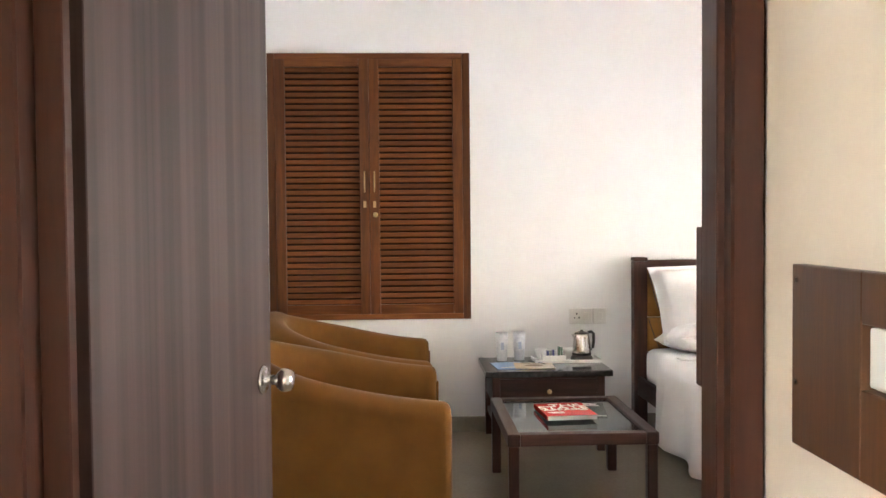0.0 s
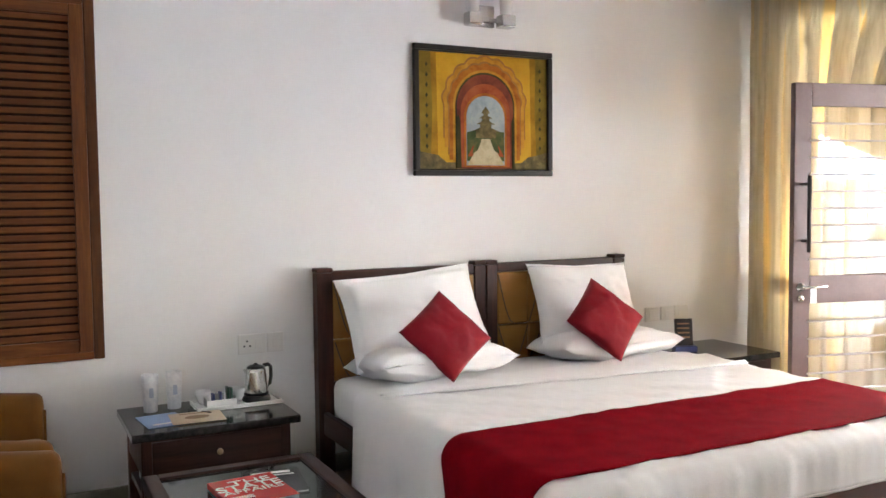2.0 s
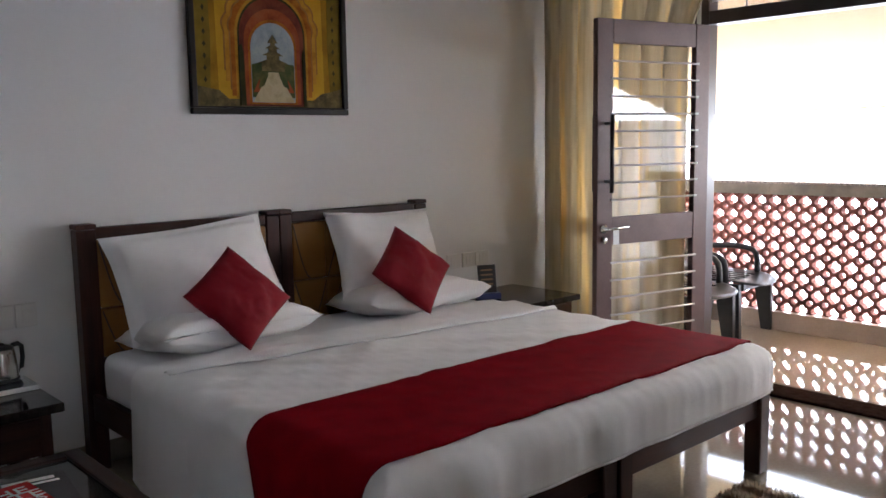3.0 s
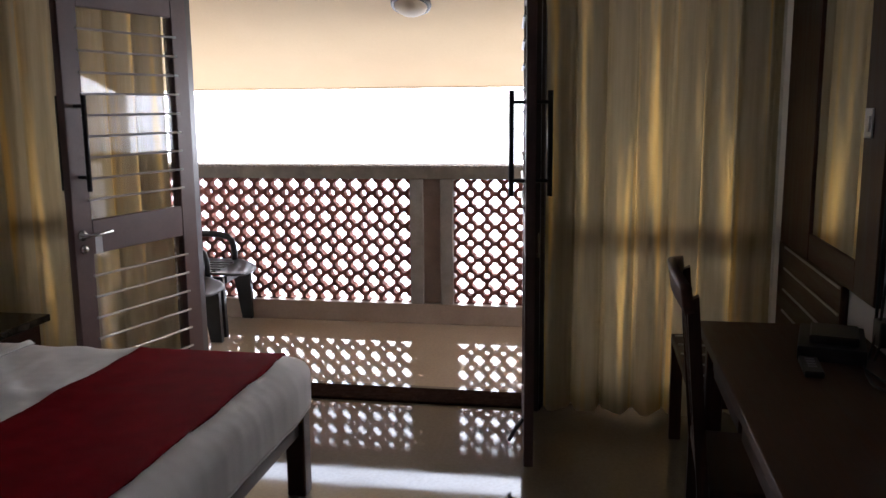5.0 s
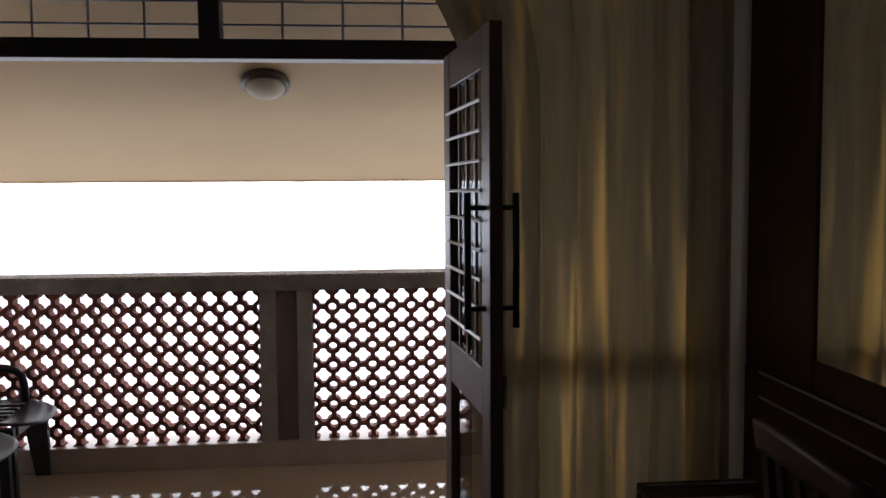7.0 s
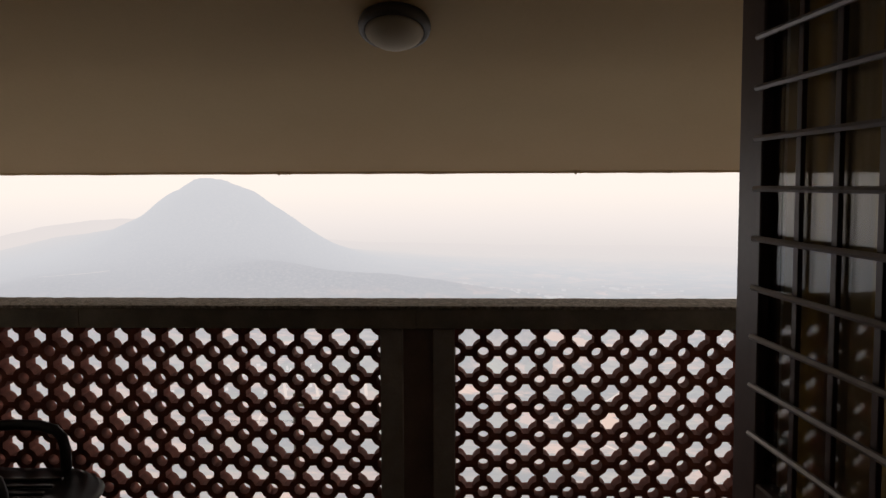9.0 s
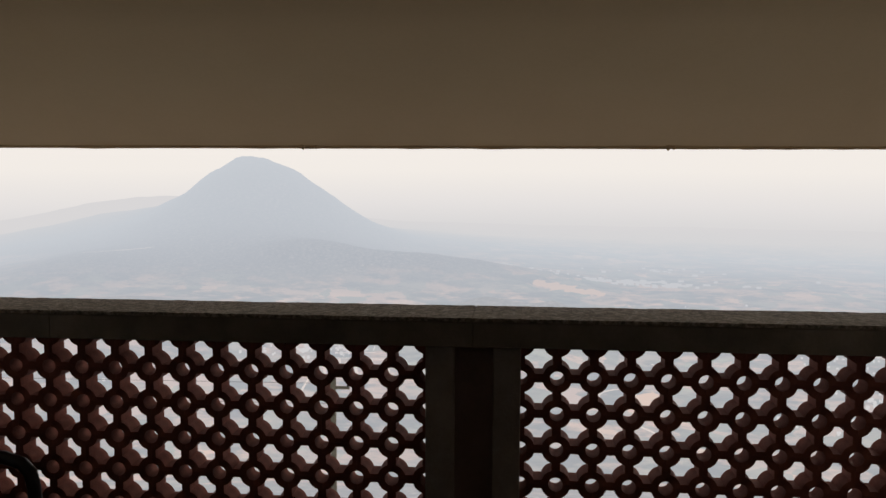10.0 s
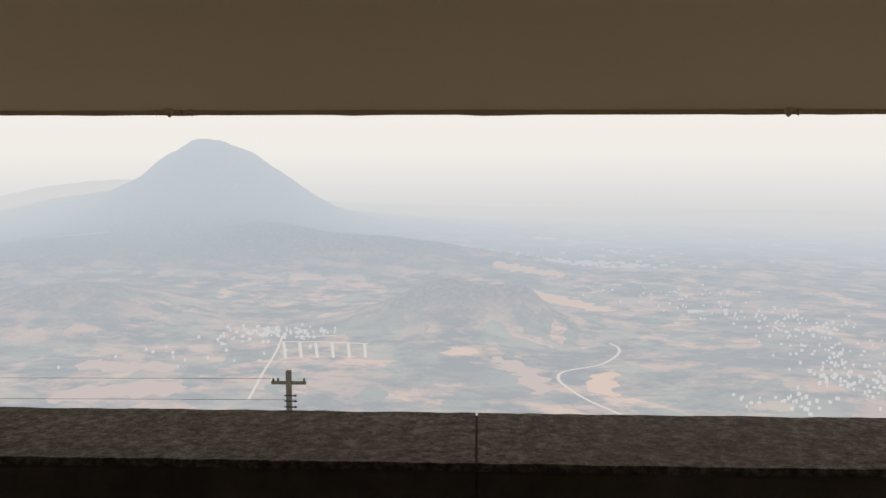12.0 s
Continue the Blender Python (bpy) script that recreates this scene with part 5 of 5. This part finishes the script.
# ---- balcony ----
PXI, COP0, COP1, CURB = 6.215, 1.0, 1.092, 0.138
YS, YN = 0.9, 6.35
CELL = 0.113
structure("balcony_curb", Geo().box(PXI - 0.005, 6.43, YS, YN, 0.0, CURB, 0.004), M_curb, "tiled beige curb under the balcony screen", "curb")
par = tagged(new("balcony_parapet"), "balcony parapet of terracotta screen tiles, cement posts and a granite coping", "parapet", "", "structure")
joint = (0.9, 2.2, 3.605, 4.95, 6.35)
for a, b in zip(joint, joint[1:]):
    g = Geo().box(PXI - 0.0145, 6.437, a + 0.0016, b - 0.0016, COP1 - 0.012, COP1)
    bmesh.ops.subdivide_edges(g.bm, edges=[e for e in g.bm.edges if e.calc_length() > 0.5], cuts=60)
    for v in g.bm.verts:
        v.co.z += 0.002 * noise.noise((v.co.x * 20, v.co.y * 22, v.co.z)) * (v.co.z > COP1 - 0.01)
        v.co.x += 0.0025 * noise.noise((v.co.z * 9, v.co.y * 22, 3.3))
    part("beam", Geo().box(PXI - 0.014, 6.43, a, b, COP0 + 0.001, COP1 - 0.013, 0.003), M_beam, par, "dark cement beam")
    if b < 6:
        part("mortar_joint", Geo().box(PXI - 0.0155, 6.434, b - 0.004, b + 0.004, COP1 - 0.0125, COP1 - 0.004), M_beam, par)
    part("coping_stone", g, M_coping, par, "rough dressed granite coping stone")
for y0 in (3.4562, 3.7495 + 20 * CELL, 3.4565 - 18 * CELL - 0.29):
    part("post", Geo().box(PXI, 6.40, y0, y0 + 0.085, CURB, COP0, 0.003), M_concrete, par)
    part("post", Geo().box(PXI, 6.40, y0 + 0.205, y0 + 0.2936, CURB, COP0, 0.003), M_concrete, par)
    part("recess_panel", Geo().box(PXI + 0.035, 6.30, y0 + 0.080, y0 + 0.210, CURB, COP0), M_recess, par)


def screen_tile(c, d, hole=0.0225, ring=0.0458, web=0.0135):
    """One square tile: a four-lobed opening, and a quarter of a round hole at each corner."""
    t = bmesh.new()
    h = c / 2
    inner, outer = [], []
    hw = h - web
    a0 = math.asin(web / ring)
    n = 6
    for q in range(4):
        rot = Matrix.Rotation(-math.pi / 2 * q, 2)
        for i in range(n + 1):
            a = math.pi + a0 + (math.pi / 2 - 2 * a0) * i / n
            inner.append(rot @ Vector((h + ring * math.cos(a), h + ring * math.sin(a))))
            a = math.pi + (math.pi / 2) * i / n
            outer.append(rot @ Vector((h + hole * math.cos(a), h + hole * math.sin(a))))
    m = len(inner)
    lay = {}
    for nm, pts in (("i", inner), ("o", outer)):
        for s in (0, 1):
            lay[nm, s] = [t.verts.new((s * d, p.x, p.y)) for p in pts]
    for i in range(m):
        j = (i + 1) % m
        t.faces.new((lay["i", 0][i], lay["i", 0][j], lay["o", 0][j], lay["o", 0][i]))
        t.faces.new((lay["i", 1][j], lay["i", 1][i], lay["o", 1][i], lay["o", 1][j]))
        t.faces.new((lay["i", 0][j], lay["i", 0][i], lay["i", 1][i], lay["i", 1][j]))
        t.faces.new((lay["o", 0][i], lay["o", 0][j], lay["o", 1][j], lay["o", 1][i]))
    bmesh.ops.recalc_face_normals(t, faces=t.faces)
    return Geo().take(t)


tile_mesh = None
far = Geo()
far_pts = []
for y0, y1 in ((3.4565 - 18 * CELL, 3.4565), (3.7495, 3.7495 + 20 * CELL)):
    cols = round((y1 - y0) / CELL)
    cw_ = (y1 - y0) / cols
    for i in range(cols):
        for j in range(8):
            y, z = y0 + (i + 0.5) * cw_, 0.1055 + (j + 0.5) * CELL
            if y < 1.95 or y > 5.55:
                far_pts.append((y, z))
                continue
            if tile_mesh is None:
                o = part("screen_tile", screen_tile(CELL - 0.0001, 0.076), M_terracotta, par)
                tile_mesh = o.data
            else:
                o = new("screen_tile", tile_mesh)
                o.parent = par
            o.matrix_local = pose(PXI + 0.045 + 0.003 * noise.noise((i * 3.1, j * 2.7, 0)), y, z)
for y, z in far_pts:
    far.take(screen_tile(CELL - 0.0001, 0.076).bm, pose(PXI + 0.045, y, z))
tagged(part("screen_tiles_beyond", far, M_terracotta, par), kind="stuff")

# sloping soffit and its ragged lip
SX, SZ, SLOPE = 7.03, 1.622, 0.435
g = Geo()
z0 = SZ + SLOPE * (SX - E - T)
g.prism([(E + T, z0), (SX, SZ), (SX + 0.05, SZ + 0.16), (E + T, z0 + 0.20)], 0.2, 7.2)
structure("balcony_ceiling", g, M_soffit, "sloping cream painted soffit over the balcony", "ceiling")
lip = thing("drip_lip", pose(SX, 0, SZ), "ragged dried cement drips along the edge of the soffit", "drips")
rng = random.Random(11)
g = Geo()
for i_, y in enumerate((4.36, 4.33, 4.30, 4.285, 4.27, 2.96, 2.93, 2.905, 2.89, 2.875, 2.72, 2.45, 2.24, 2.03)):
    r = 0.003 + 0.008 * rng.random() ** 1.5
    y += 0.02 * (rng.random() - 0.5)
    part("drip", Geo().lathe([(0.002, -r * 0.9), (r * 0.55, -r * 0.55), (r, 0.004), (r * 1.7, 0.012)], 8, Matrix.Translation((-0.012, y, 0))), M_soffit, lip)
t = bmesh.new()
pts = [(-0.02, 7.2 - i * 0.05, -0.004 - 0.006 * max(0.0, noise.noise((i * 0.31, 3.0, 0)) + 0.6 * noise.noise((i * 1.3, 9.0, 0)))) for i in range(140)]
a = [t.verts.new((x, y, 0.012)) for x, y, z in pts]
b = [t.verts.new((x + 0.012, y, z)) for x, y, z in pts]
c = [t.verts.new((x + 0.03, y, 0.03)) for x, y, z in pts]
for i in range(len(pts) - 1):
    t.faces.new((a[i], a[i + 1], b[i + 1], b[i]))
    t.faces.new((b[i], b[i + 1], c[i + 1], c[i]))
part("lip_strip", g.take(t), M_soffit, lip)
lz = SZ + SLOPE * (SX - 5.88)
d = thing("ceiling_lamp", pose(5.88, 3.65, lz, 0, math.degrees(math.atan(SLOPE))), "round flush ceiling lamp with a frosted dome, unlit", "ceiling lamp")
part("rim", Geo().lathe([(0.122, 0.0), (0.126, -0.016), (0.122, -0.034), (0.104, -0.040), (0.10, -0.024), (0, -0.024)], 36), M_darktop, d, "dark metal rim", True)
part("dome", Geo().lathe([(0.102, -0.034), (0.096, -0.05), (0.072, -0.07), (0.04, -0.081), (0, -0.085)], 36), M_dome, d, "frosted glass dome", True)
structure("wall_balcony_north", Geo().box(E + T, 7.0, 7.05, 7.2, 0, 1.62), M_wall, "white wall closing the balcony end", "wall")
structure("wall_balcony_south", Geo().box(E + T, 7.0, 0.2, 0.35, 0, 1.62), M_wall, "white wall closing the balcony end", "wall")
structure("facade_wall", Geo().box(E + 0.02, E + T, N + T + 0.001, 7.2, 0, 2.55).box(E + 0.02, E + T, 0.2, S - T - 0.001, 0, 2.55), M_wall, "white outer wall along the balcony", "wall")


def plastic_chair(m, label):
    d = thing("plastic_chair", m, label, "chair", "black plastic balcony chairs")
    part("seat", Geo().grid(lambda u, v: (-0.22 + (0.585 - 0.10 * (2 * v - 1) ** 4) * u, (-0.265 + 0.53 * v) * (1 - 0.12 * u ** 8), 0.418 + 0.022 * (2 * v - 1) ** 2 - 0.012 * math.sin(math.pi * u) - 0.03 * u ** 8), 20, 16), M_black, d, "", True).modifiers.new("t", "SOLIDIFY").thickness = 0.012
    part("seat_skirt", Geo().box(0.25, 0.275, -0.225, 0.225, 0.35, 0.40, 0.006).box(-0.2, 0.2, -0.24, -0.225, 0.33, 0.40, 0.004).box(-0.2, 0.2, 0.225, 0.24, 0.33, 0.40, 0.004), M_black, d)
    for k in range(5):
        y = -0.16 + 0.08 * k
        part("seat_rib", Geo().box(-0.15, 0.18, y - 0.012, y + 0.012, 0.412, 0.424, 0.003), M_black, d)
    part("back", Geo().grid(lambda u, v: (-0.22 - 0.10 * v - 0.05 * math.sin(math.pi * u) , -0.22 + 0.44 * u, 0.41 + 0.40 * v), 10, 8), M_black, d, "", True).modifiers.new("t", "SOLIDIFY").thickness = 0.014
    for s in (-1, 1):
        y = s * 0.255
        part("arm", Geo().tube([(-0.30, y, 0.575), (-0.18, y * 1.04, 0.598), (-0.05, y * 1.06, 0.605), (0.05, y * 1.06, 0.60), (0.11, y * 1.04, 0.583), (0.14, y * 1.02, 0.555), (0.152, y, 0.51), (0.155, y, 0.46), (0.155, y * 0.98, 0.40)], 0.022, 10), M_black, d, "", True)
        part("front_leg", Geo().prism([(0.13, 0.40), (0.265, 0.40), (0.275, 0.0), (0.20, 0.0)], y - 0.02, y + 0.02), M_black, d)
        part("rear_leg", Geo().prism([(-0.24, 0.42), (-0.16, 0.42), (-0.22, 0.0), (-0.265, 0.0)], y - 0.02, y + 0.02), M_black, d)
    return d


plastic_chair(pose(5.94, 5.165, 0, 0, 0, -87), "black plastic armchair standing against the balcony screen")
plastic_chair(pose(5.31, 5.12, 0, 0, 0, -88), "black plastic armchair behind the open balcony door")

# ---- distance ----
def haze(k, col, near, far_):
    """Mix painted pale haze into the colour by distance from the balcony, and glow evenly."""
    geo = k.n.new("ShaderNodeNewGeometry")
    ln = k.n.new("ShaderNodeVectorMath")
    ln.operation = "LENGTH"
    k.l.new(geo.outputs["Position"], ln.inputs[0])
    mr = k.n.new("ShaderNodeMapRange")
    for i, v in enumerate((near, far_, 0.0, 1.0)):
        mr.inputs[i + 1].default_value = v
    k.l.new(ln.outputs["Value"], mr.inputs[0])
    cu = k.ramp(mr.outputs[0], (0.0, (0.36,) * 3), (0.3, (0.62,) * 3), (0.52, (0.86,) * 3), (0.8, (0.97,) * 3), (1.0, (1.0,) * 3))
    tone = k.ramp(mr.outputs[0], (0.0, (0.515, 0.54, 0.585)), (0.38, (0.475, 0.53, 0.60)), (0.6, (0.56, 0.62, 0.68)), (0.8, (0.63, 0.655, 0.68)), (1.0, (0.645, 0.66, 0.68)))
    # emission: the land glows by itself and takes no light
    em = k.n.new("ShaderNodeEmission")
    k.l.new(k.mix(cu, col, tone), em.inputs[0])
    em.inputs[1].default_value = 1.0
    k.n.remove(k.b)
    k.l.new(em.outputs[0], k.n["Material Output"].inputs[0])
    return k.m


def land_mat():
    k = Mat("hazy_land")
    v = k.coords((0.001, 0.001, 0.001))
    vo = k.node("ShaderNodeTexVoronoi", Scale=17.0, Randomness=1.0)
    wob_ = k.node("ShaderNodeTexNoise", Scale=9.0, Detail=4.0)
    k.l.new(v, wob_.inputs["Vector"])
    k.l.new(k.mix(0.16, k.coords((0.001, 0.0012, 0.001)), wob_.outputs["Color"]), vo.inputs["Vector"])
    sep = k.n.new("ShaderNodeSeparateColor")
    k.l.new(vo.outputs["Color"], sep.inputs[0])
    fields = k.ramp(sep.outputs[0], (0.0, (0.36, 0.40, 0.37)), (0.3, (0.47, 0.45, 0.41)), (0.5, (0.66, 0.50, 0.43)), (0.72, (0.84, 0.60, 0.48)), (0.85, (0.67, 0.53, 0.46)), (1.0, (0.42, 0.47, 0.41)))
    trees = k.noise(k.coords((0.001, 0.0006, 0.001)), 17, 9.0, 0.72)
    tm = k.ramp(trees, (0.42, (0, 0, 0)), (0.56, (1, 1, 1)))
    big = k.ramp(k.noise(v, 3.5, 4.0), (0.40, (0, 0, 0)), (0.6, (1, 1, 1)))
    col = k.mix(tm, (0.25, 0.285, 0.305), fields)
    geo = k.n.new("ShaderNodeNewGeometry")
    sz = k.n.new("ShaderNodeSeparateXYZ")
    k.l.new(geo.outputs["Position"], sz.inputs[0])
    up = k.n.new("ShaderNodeMapRange")
    up.inputs[1].default_value, up.inputs[2].default_value = -310, -265
    k.l.new(sz.outputs[2], up.inputs[0])
    rock = k.ramp(k.noise(v, 95, 7.0, 0.75), (0.36, (0.21, 0.24, 0.265)), (0.54, (0.33, 0.34, 0.35)), (0.70, (0.60, 0.56, 0.52)))
    col = k.mix(up.outputs[0], col, rock)
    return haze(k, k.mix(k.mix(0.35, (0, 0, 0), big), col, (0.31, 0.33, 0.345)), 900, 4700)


HZ = -330.0
HILLS = ((3050, 985, 218, 320, 250, 1.9), (3050, 730, 58, 320, 200, 2), (3150, 1010, 100, 900, 800, 2.0), (3300, 1500, 80, 400, 500, 2), (4550, 2050, 165, 420, 900, 2),
         (2380, 600, 54, 200, 170, 2), (2420, 300, 44, 170, 200, 2), (2400, 60, 24, 150, 180, 2), (2500, 900, 20, 260, 300, 2), (2250, 1180, 30, 200, 260, 2), (1640, 800, 50, 190, 190, 2),
         (1590, 10, 60, 95, 120, 2.2), (1575, -75, 26, 60, 45, 2.6), (1600, 120, 34, 110, 120, 2), (1600, -130, 22, 80, 80, 2))


def land(x, y):
    z = HZ
    if x < 900:
        q = max(0.0, (900 - x) / 900)
        z = HZ + (HZ * -1 - 3.5) * (q ** 1.25)
    for hx_, hy_, h, sx, sy, p in HILLS:
        r = ((x - hx_) / sx) ** 2 + ((y - hy_) / sy) ** 2
        z += h * math.exp(-r ** (p / 2) * 0.9)
    k = min(1.0, max(0.0, (x - 40) / 300))
    z += k * (5 * noise.noise((x * 0.004, y * 0.004, 0)) + 14 * noise.noise((x * 0.002, y * 0.002, 4)) * (1 if x < 2600 else 0.4))
    if z > HZ + 30:
        z += k * (z - HZ) * (0.05 * noise.noise((x * 0.012, y * 0.012, 8)) + (0.05 if x < 2000 else 0.012) * noise.noise((x * 0.035, y * 0.035, 3)))
    return z


def land_pt(u, v):
    x = 8.0 + 4750 * u ** 1.6
    y = (v - 0.5) * 2 * (60 + 0.95 * x)
    return x, y, land(x, y)


# terrain, houses, roads and fields carry the haze in their glowing colour
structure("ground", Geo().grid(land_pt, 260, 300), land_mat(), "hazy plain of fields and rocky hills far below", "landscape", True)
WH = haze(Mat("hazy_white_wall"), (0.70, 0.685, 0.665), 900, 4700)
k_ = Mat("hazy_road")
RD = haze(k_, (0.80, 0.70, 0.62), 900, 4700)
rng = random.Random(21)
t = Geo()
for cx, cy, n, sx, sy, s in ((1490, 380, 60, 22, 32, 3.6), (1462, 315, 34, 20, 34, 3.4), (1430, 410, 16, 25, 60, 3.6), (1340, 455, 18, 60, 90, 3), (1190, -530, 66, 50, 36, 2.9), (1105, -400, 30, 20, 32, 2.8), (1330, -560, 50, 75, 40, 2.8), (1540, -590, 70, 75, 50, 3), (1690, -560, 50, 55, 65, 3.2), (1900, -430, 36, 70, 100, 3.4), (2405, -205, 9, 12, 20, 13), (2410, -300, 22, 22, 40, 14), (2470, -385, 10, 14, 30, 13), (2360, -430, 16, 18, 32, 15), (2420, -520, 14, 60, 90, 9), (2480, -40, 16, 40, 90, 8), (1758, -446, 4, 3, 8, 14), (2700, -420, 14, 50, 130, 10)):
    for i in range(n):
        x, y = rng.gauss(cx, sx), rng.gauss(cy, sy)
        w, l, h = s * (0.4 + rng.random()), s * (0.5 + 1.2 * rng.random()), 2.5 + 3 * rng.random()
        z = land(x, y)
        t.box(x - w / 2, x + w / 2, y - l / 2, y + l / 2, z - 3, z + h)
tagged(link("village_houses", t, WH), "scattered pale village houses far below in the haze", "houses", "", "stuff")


def track(name, pts, w, label, mat=RD, cat="road", lift=2.5, ragged=0.0):
    pts = [Vector(p) for p in pts]
    c = []
    for i in range(len(pts) - 1):
        p0, p1, p2, p3 = pts[max(i - 1, 0)], pts[i], pts[i + 1], pts[min(i + 2, len(pts) - 1)]
        for s in range(8):
            u = s / 8
            c.append(0.5 * ((2 * p1) + (p2 - p0) * u + (2 * p0 - 5 * p1 + 4 * p2 - p3) * u * u + (3 * p1 - p0 - 3 * p2 + p3) * u ** 3))
    c.append(pts[-1])
    g = Geo()
    t = bmesh.new()
    prev = None
    for i, p in enumerate(c):
        dd = (c[min(i + 1, len(c) - 1)] - c[max(i - 1, 0)]).normalized()
        nn = Vector((-dd.y, dd.x)) * w / 2
        e1, e2 = (1 + ragged * noise.noise((i * 0.55, q_, p.x * 0.01)) - ragged * abs(2 * i / (len(c) - 1) - 1) ** 3 * 0.8 for q_ in (0.0, 7.0))
        cur = [t.verts.new((q.x, q.y, land(q.x, q.y) + lift)) for q in (p + nn * e1, p - nn * e2)]
        if prev:
            t.faces.new((prev[0], prev[1], cur[1], cur[0]))
        prev = cur
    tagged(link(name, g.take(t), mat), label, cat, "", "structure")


track("road", [(1049, -175), (1120, -142), (1180, -122), (1225, -113), (1264, -126), (1300, -182), (1360, -218), (1414, -230), (1455, -222)], 5, "pale winding country road on the plain")
track("road", [(1083, 303), (1214, 317), (1351, 329), (1454, 343)], 4, "pale straight country road to the village")
for k in range(6):
    track("road", [(1405 - 5 * k, 330 - 28 * k), (1300, 303 - 25 * k)], 5, "pale street of a laid-out building plot")
track("road", [(1408, 333), (1398, 260), (1380, 184)], 5, "pale street of a laid-out building plot")
track("road", [(1440, 318), (1438, 280), (1436, 246)], 5, "pale street of a laid-out building plot")
track("road", [(2344, 1252), (2360, 1180), (2380, 1120), (2412, 1063)], 14, "pale quarry cutting on the hillside")
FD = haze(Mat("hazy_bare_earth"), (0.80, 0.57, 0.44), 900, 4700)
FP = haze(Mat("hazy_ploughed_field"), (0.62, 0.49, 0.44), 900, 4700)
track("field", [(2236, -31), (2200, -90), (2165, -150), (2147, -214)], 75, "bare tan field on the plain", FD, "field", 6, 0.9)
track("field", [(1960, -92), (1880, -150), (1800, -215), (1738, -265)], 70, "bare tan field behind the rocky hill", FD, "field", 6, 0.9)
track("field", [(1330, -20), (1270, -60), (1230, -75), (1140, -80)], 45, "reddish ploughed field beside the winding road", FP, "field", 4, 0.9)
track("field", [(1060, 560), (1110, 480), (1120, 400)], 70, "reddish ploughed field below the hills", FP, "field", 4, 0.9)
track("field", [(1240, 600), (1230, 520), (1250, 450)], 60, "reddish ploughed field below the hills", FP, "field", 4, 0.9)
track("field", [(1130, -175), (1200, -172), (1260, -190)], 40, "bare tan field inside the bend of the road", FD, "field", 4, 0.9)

# hazy lower sky along the horizon
def bank(u, v):
    a = radians(-80 + 160 * u)
    r = 4850.0
    return r * math.cos(a), r * math.sin(a), -420 + 2000 * v


k_ = Mat("haze_bank")
pz = k_.n.new("ShaderNodeSeparateXYZ")
k_.l.new(k_.n.new("ShaderNodeNewGeometry").outputs["Position"], pz.inputs[0])
mr_ = k_.n.new("ShaderNodeMapRange")
mr_.inputs[1].default_value, mr_.inputs[2].default_value = -420, 500
k_.l.new(pz.outputs[2], mr_.inputs[0])
tone_ = k_.ramp(mr_.outputs[0], (0.0, (0.645, 0.66, 0.68)), (0.11, (0.665, 0.68, 0.695)), (0.22, (0.73, 0.735, 0.74)), (0.42, (0.83, 0.82, 0.79)), (1.0, (0.875, 0.85, 0.81)))
e_ = k_.n.new("ShaderNodeEmission")
k_.l.new(tone_, e_.inputs[0])
k_.n.remove(k_.b)
k_.l.new(e_.outputs[0], k_.n["Material Output"].inputs[0])
structure("backdrop", Geo().grid(bank, 32, 6), k_.m, "pale hazy sky along the horizon", "sky", True)

# utility pole below the balcony
d = thing("utility_pole", pose(30, 9.3, land(30, 9.3) - 0.3) @ Matrix.Diagonal((0.85, 0.85, 1, 1)), "weathered concrete utility pole with a cross-arm and insulators", "utility pole")
tp = -5.15 - (land(30, 9.3) - 0.3)
k_ = mottled("pole_concrete", (0.20, 0.17, 0.12), (0.28, 0.24, 0.17), 8.0, 0.8, 0.3)
part("pole", Geo().box(-0.09, 0.09, -0.09, 0.09, 0, tp, 0.01), k_, d)
part("cross_arm", Geo().box(-0.05, 0.05, -0.62, 0.62, tp - 0.42, tp - 0.33, 0.01, 1, None), k_, d)
for y in (-0.55, 0.55, 0.38):
    part("insulator", Geo().lathe([(0.025, 0), (0.04, 0.03), (0.025, 0.05), (0.04, 0.075), (0.015, 0.10)], 10, Matrix.Translation((0, y, tp - 0.33))), M_black, d)
for z in (0.75, 0.92, 1.1):
    part("insulator", Geo().lathe([(0.02, 0), (0.042, 0.03), (0.02, 0.07)], 10, pose(-0.09, -0.2, tp - z, 90)), M_black, d)
    part("bracket", Geo().tube([(-0.09, -0.3, tp - z), (-0.09, 0.15, tp - z)], 0.02, 6), M_black, d)
for y, z in ((0.55, 0.25), (-0.3, 0.9)):
    tagged(link("power_line", Geo().tube([(30 + 12 * s_ * 0.2, 9.3 + y + 60 * s_ , land(30, 9.3) - 0.3 + tp - z - 1.2 * s_) for s_ in (0, 0.25, 0.5, 0.75, 1.0)], 0.006, 5), M_rope), "thin overhead power line from the pole", "power line", "power lines")
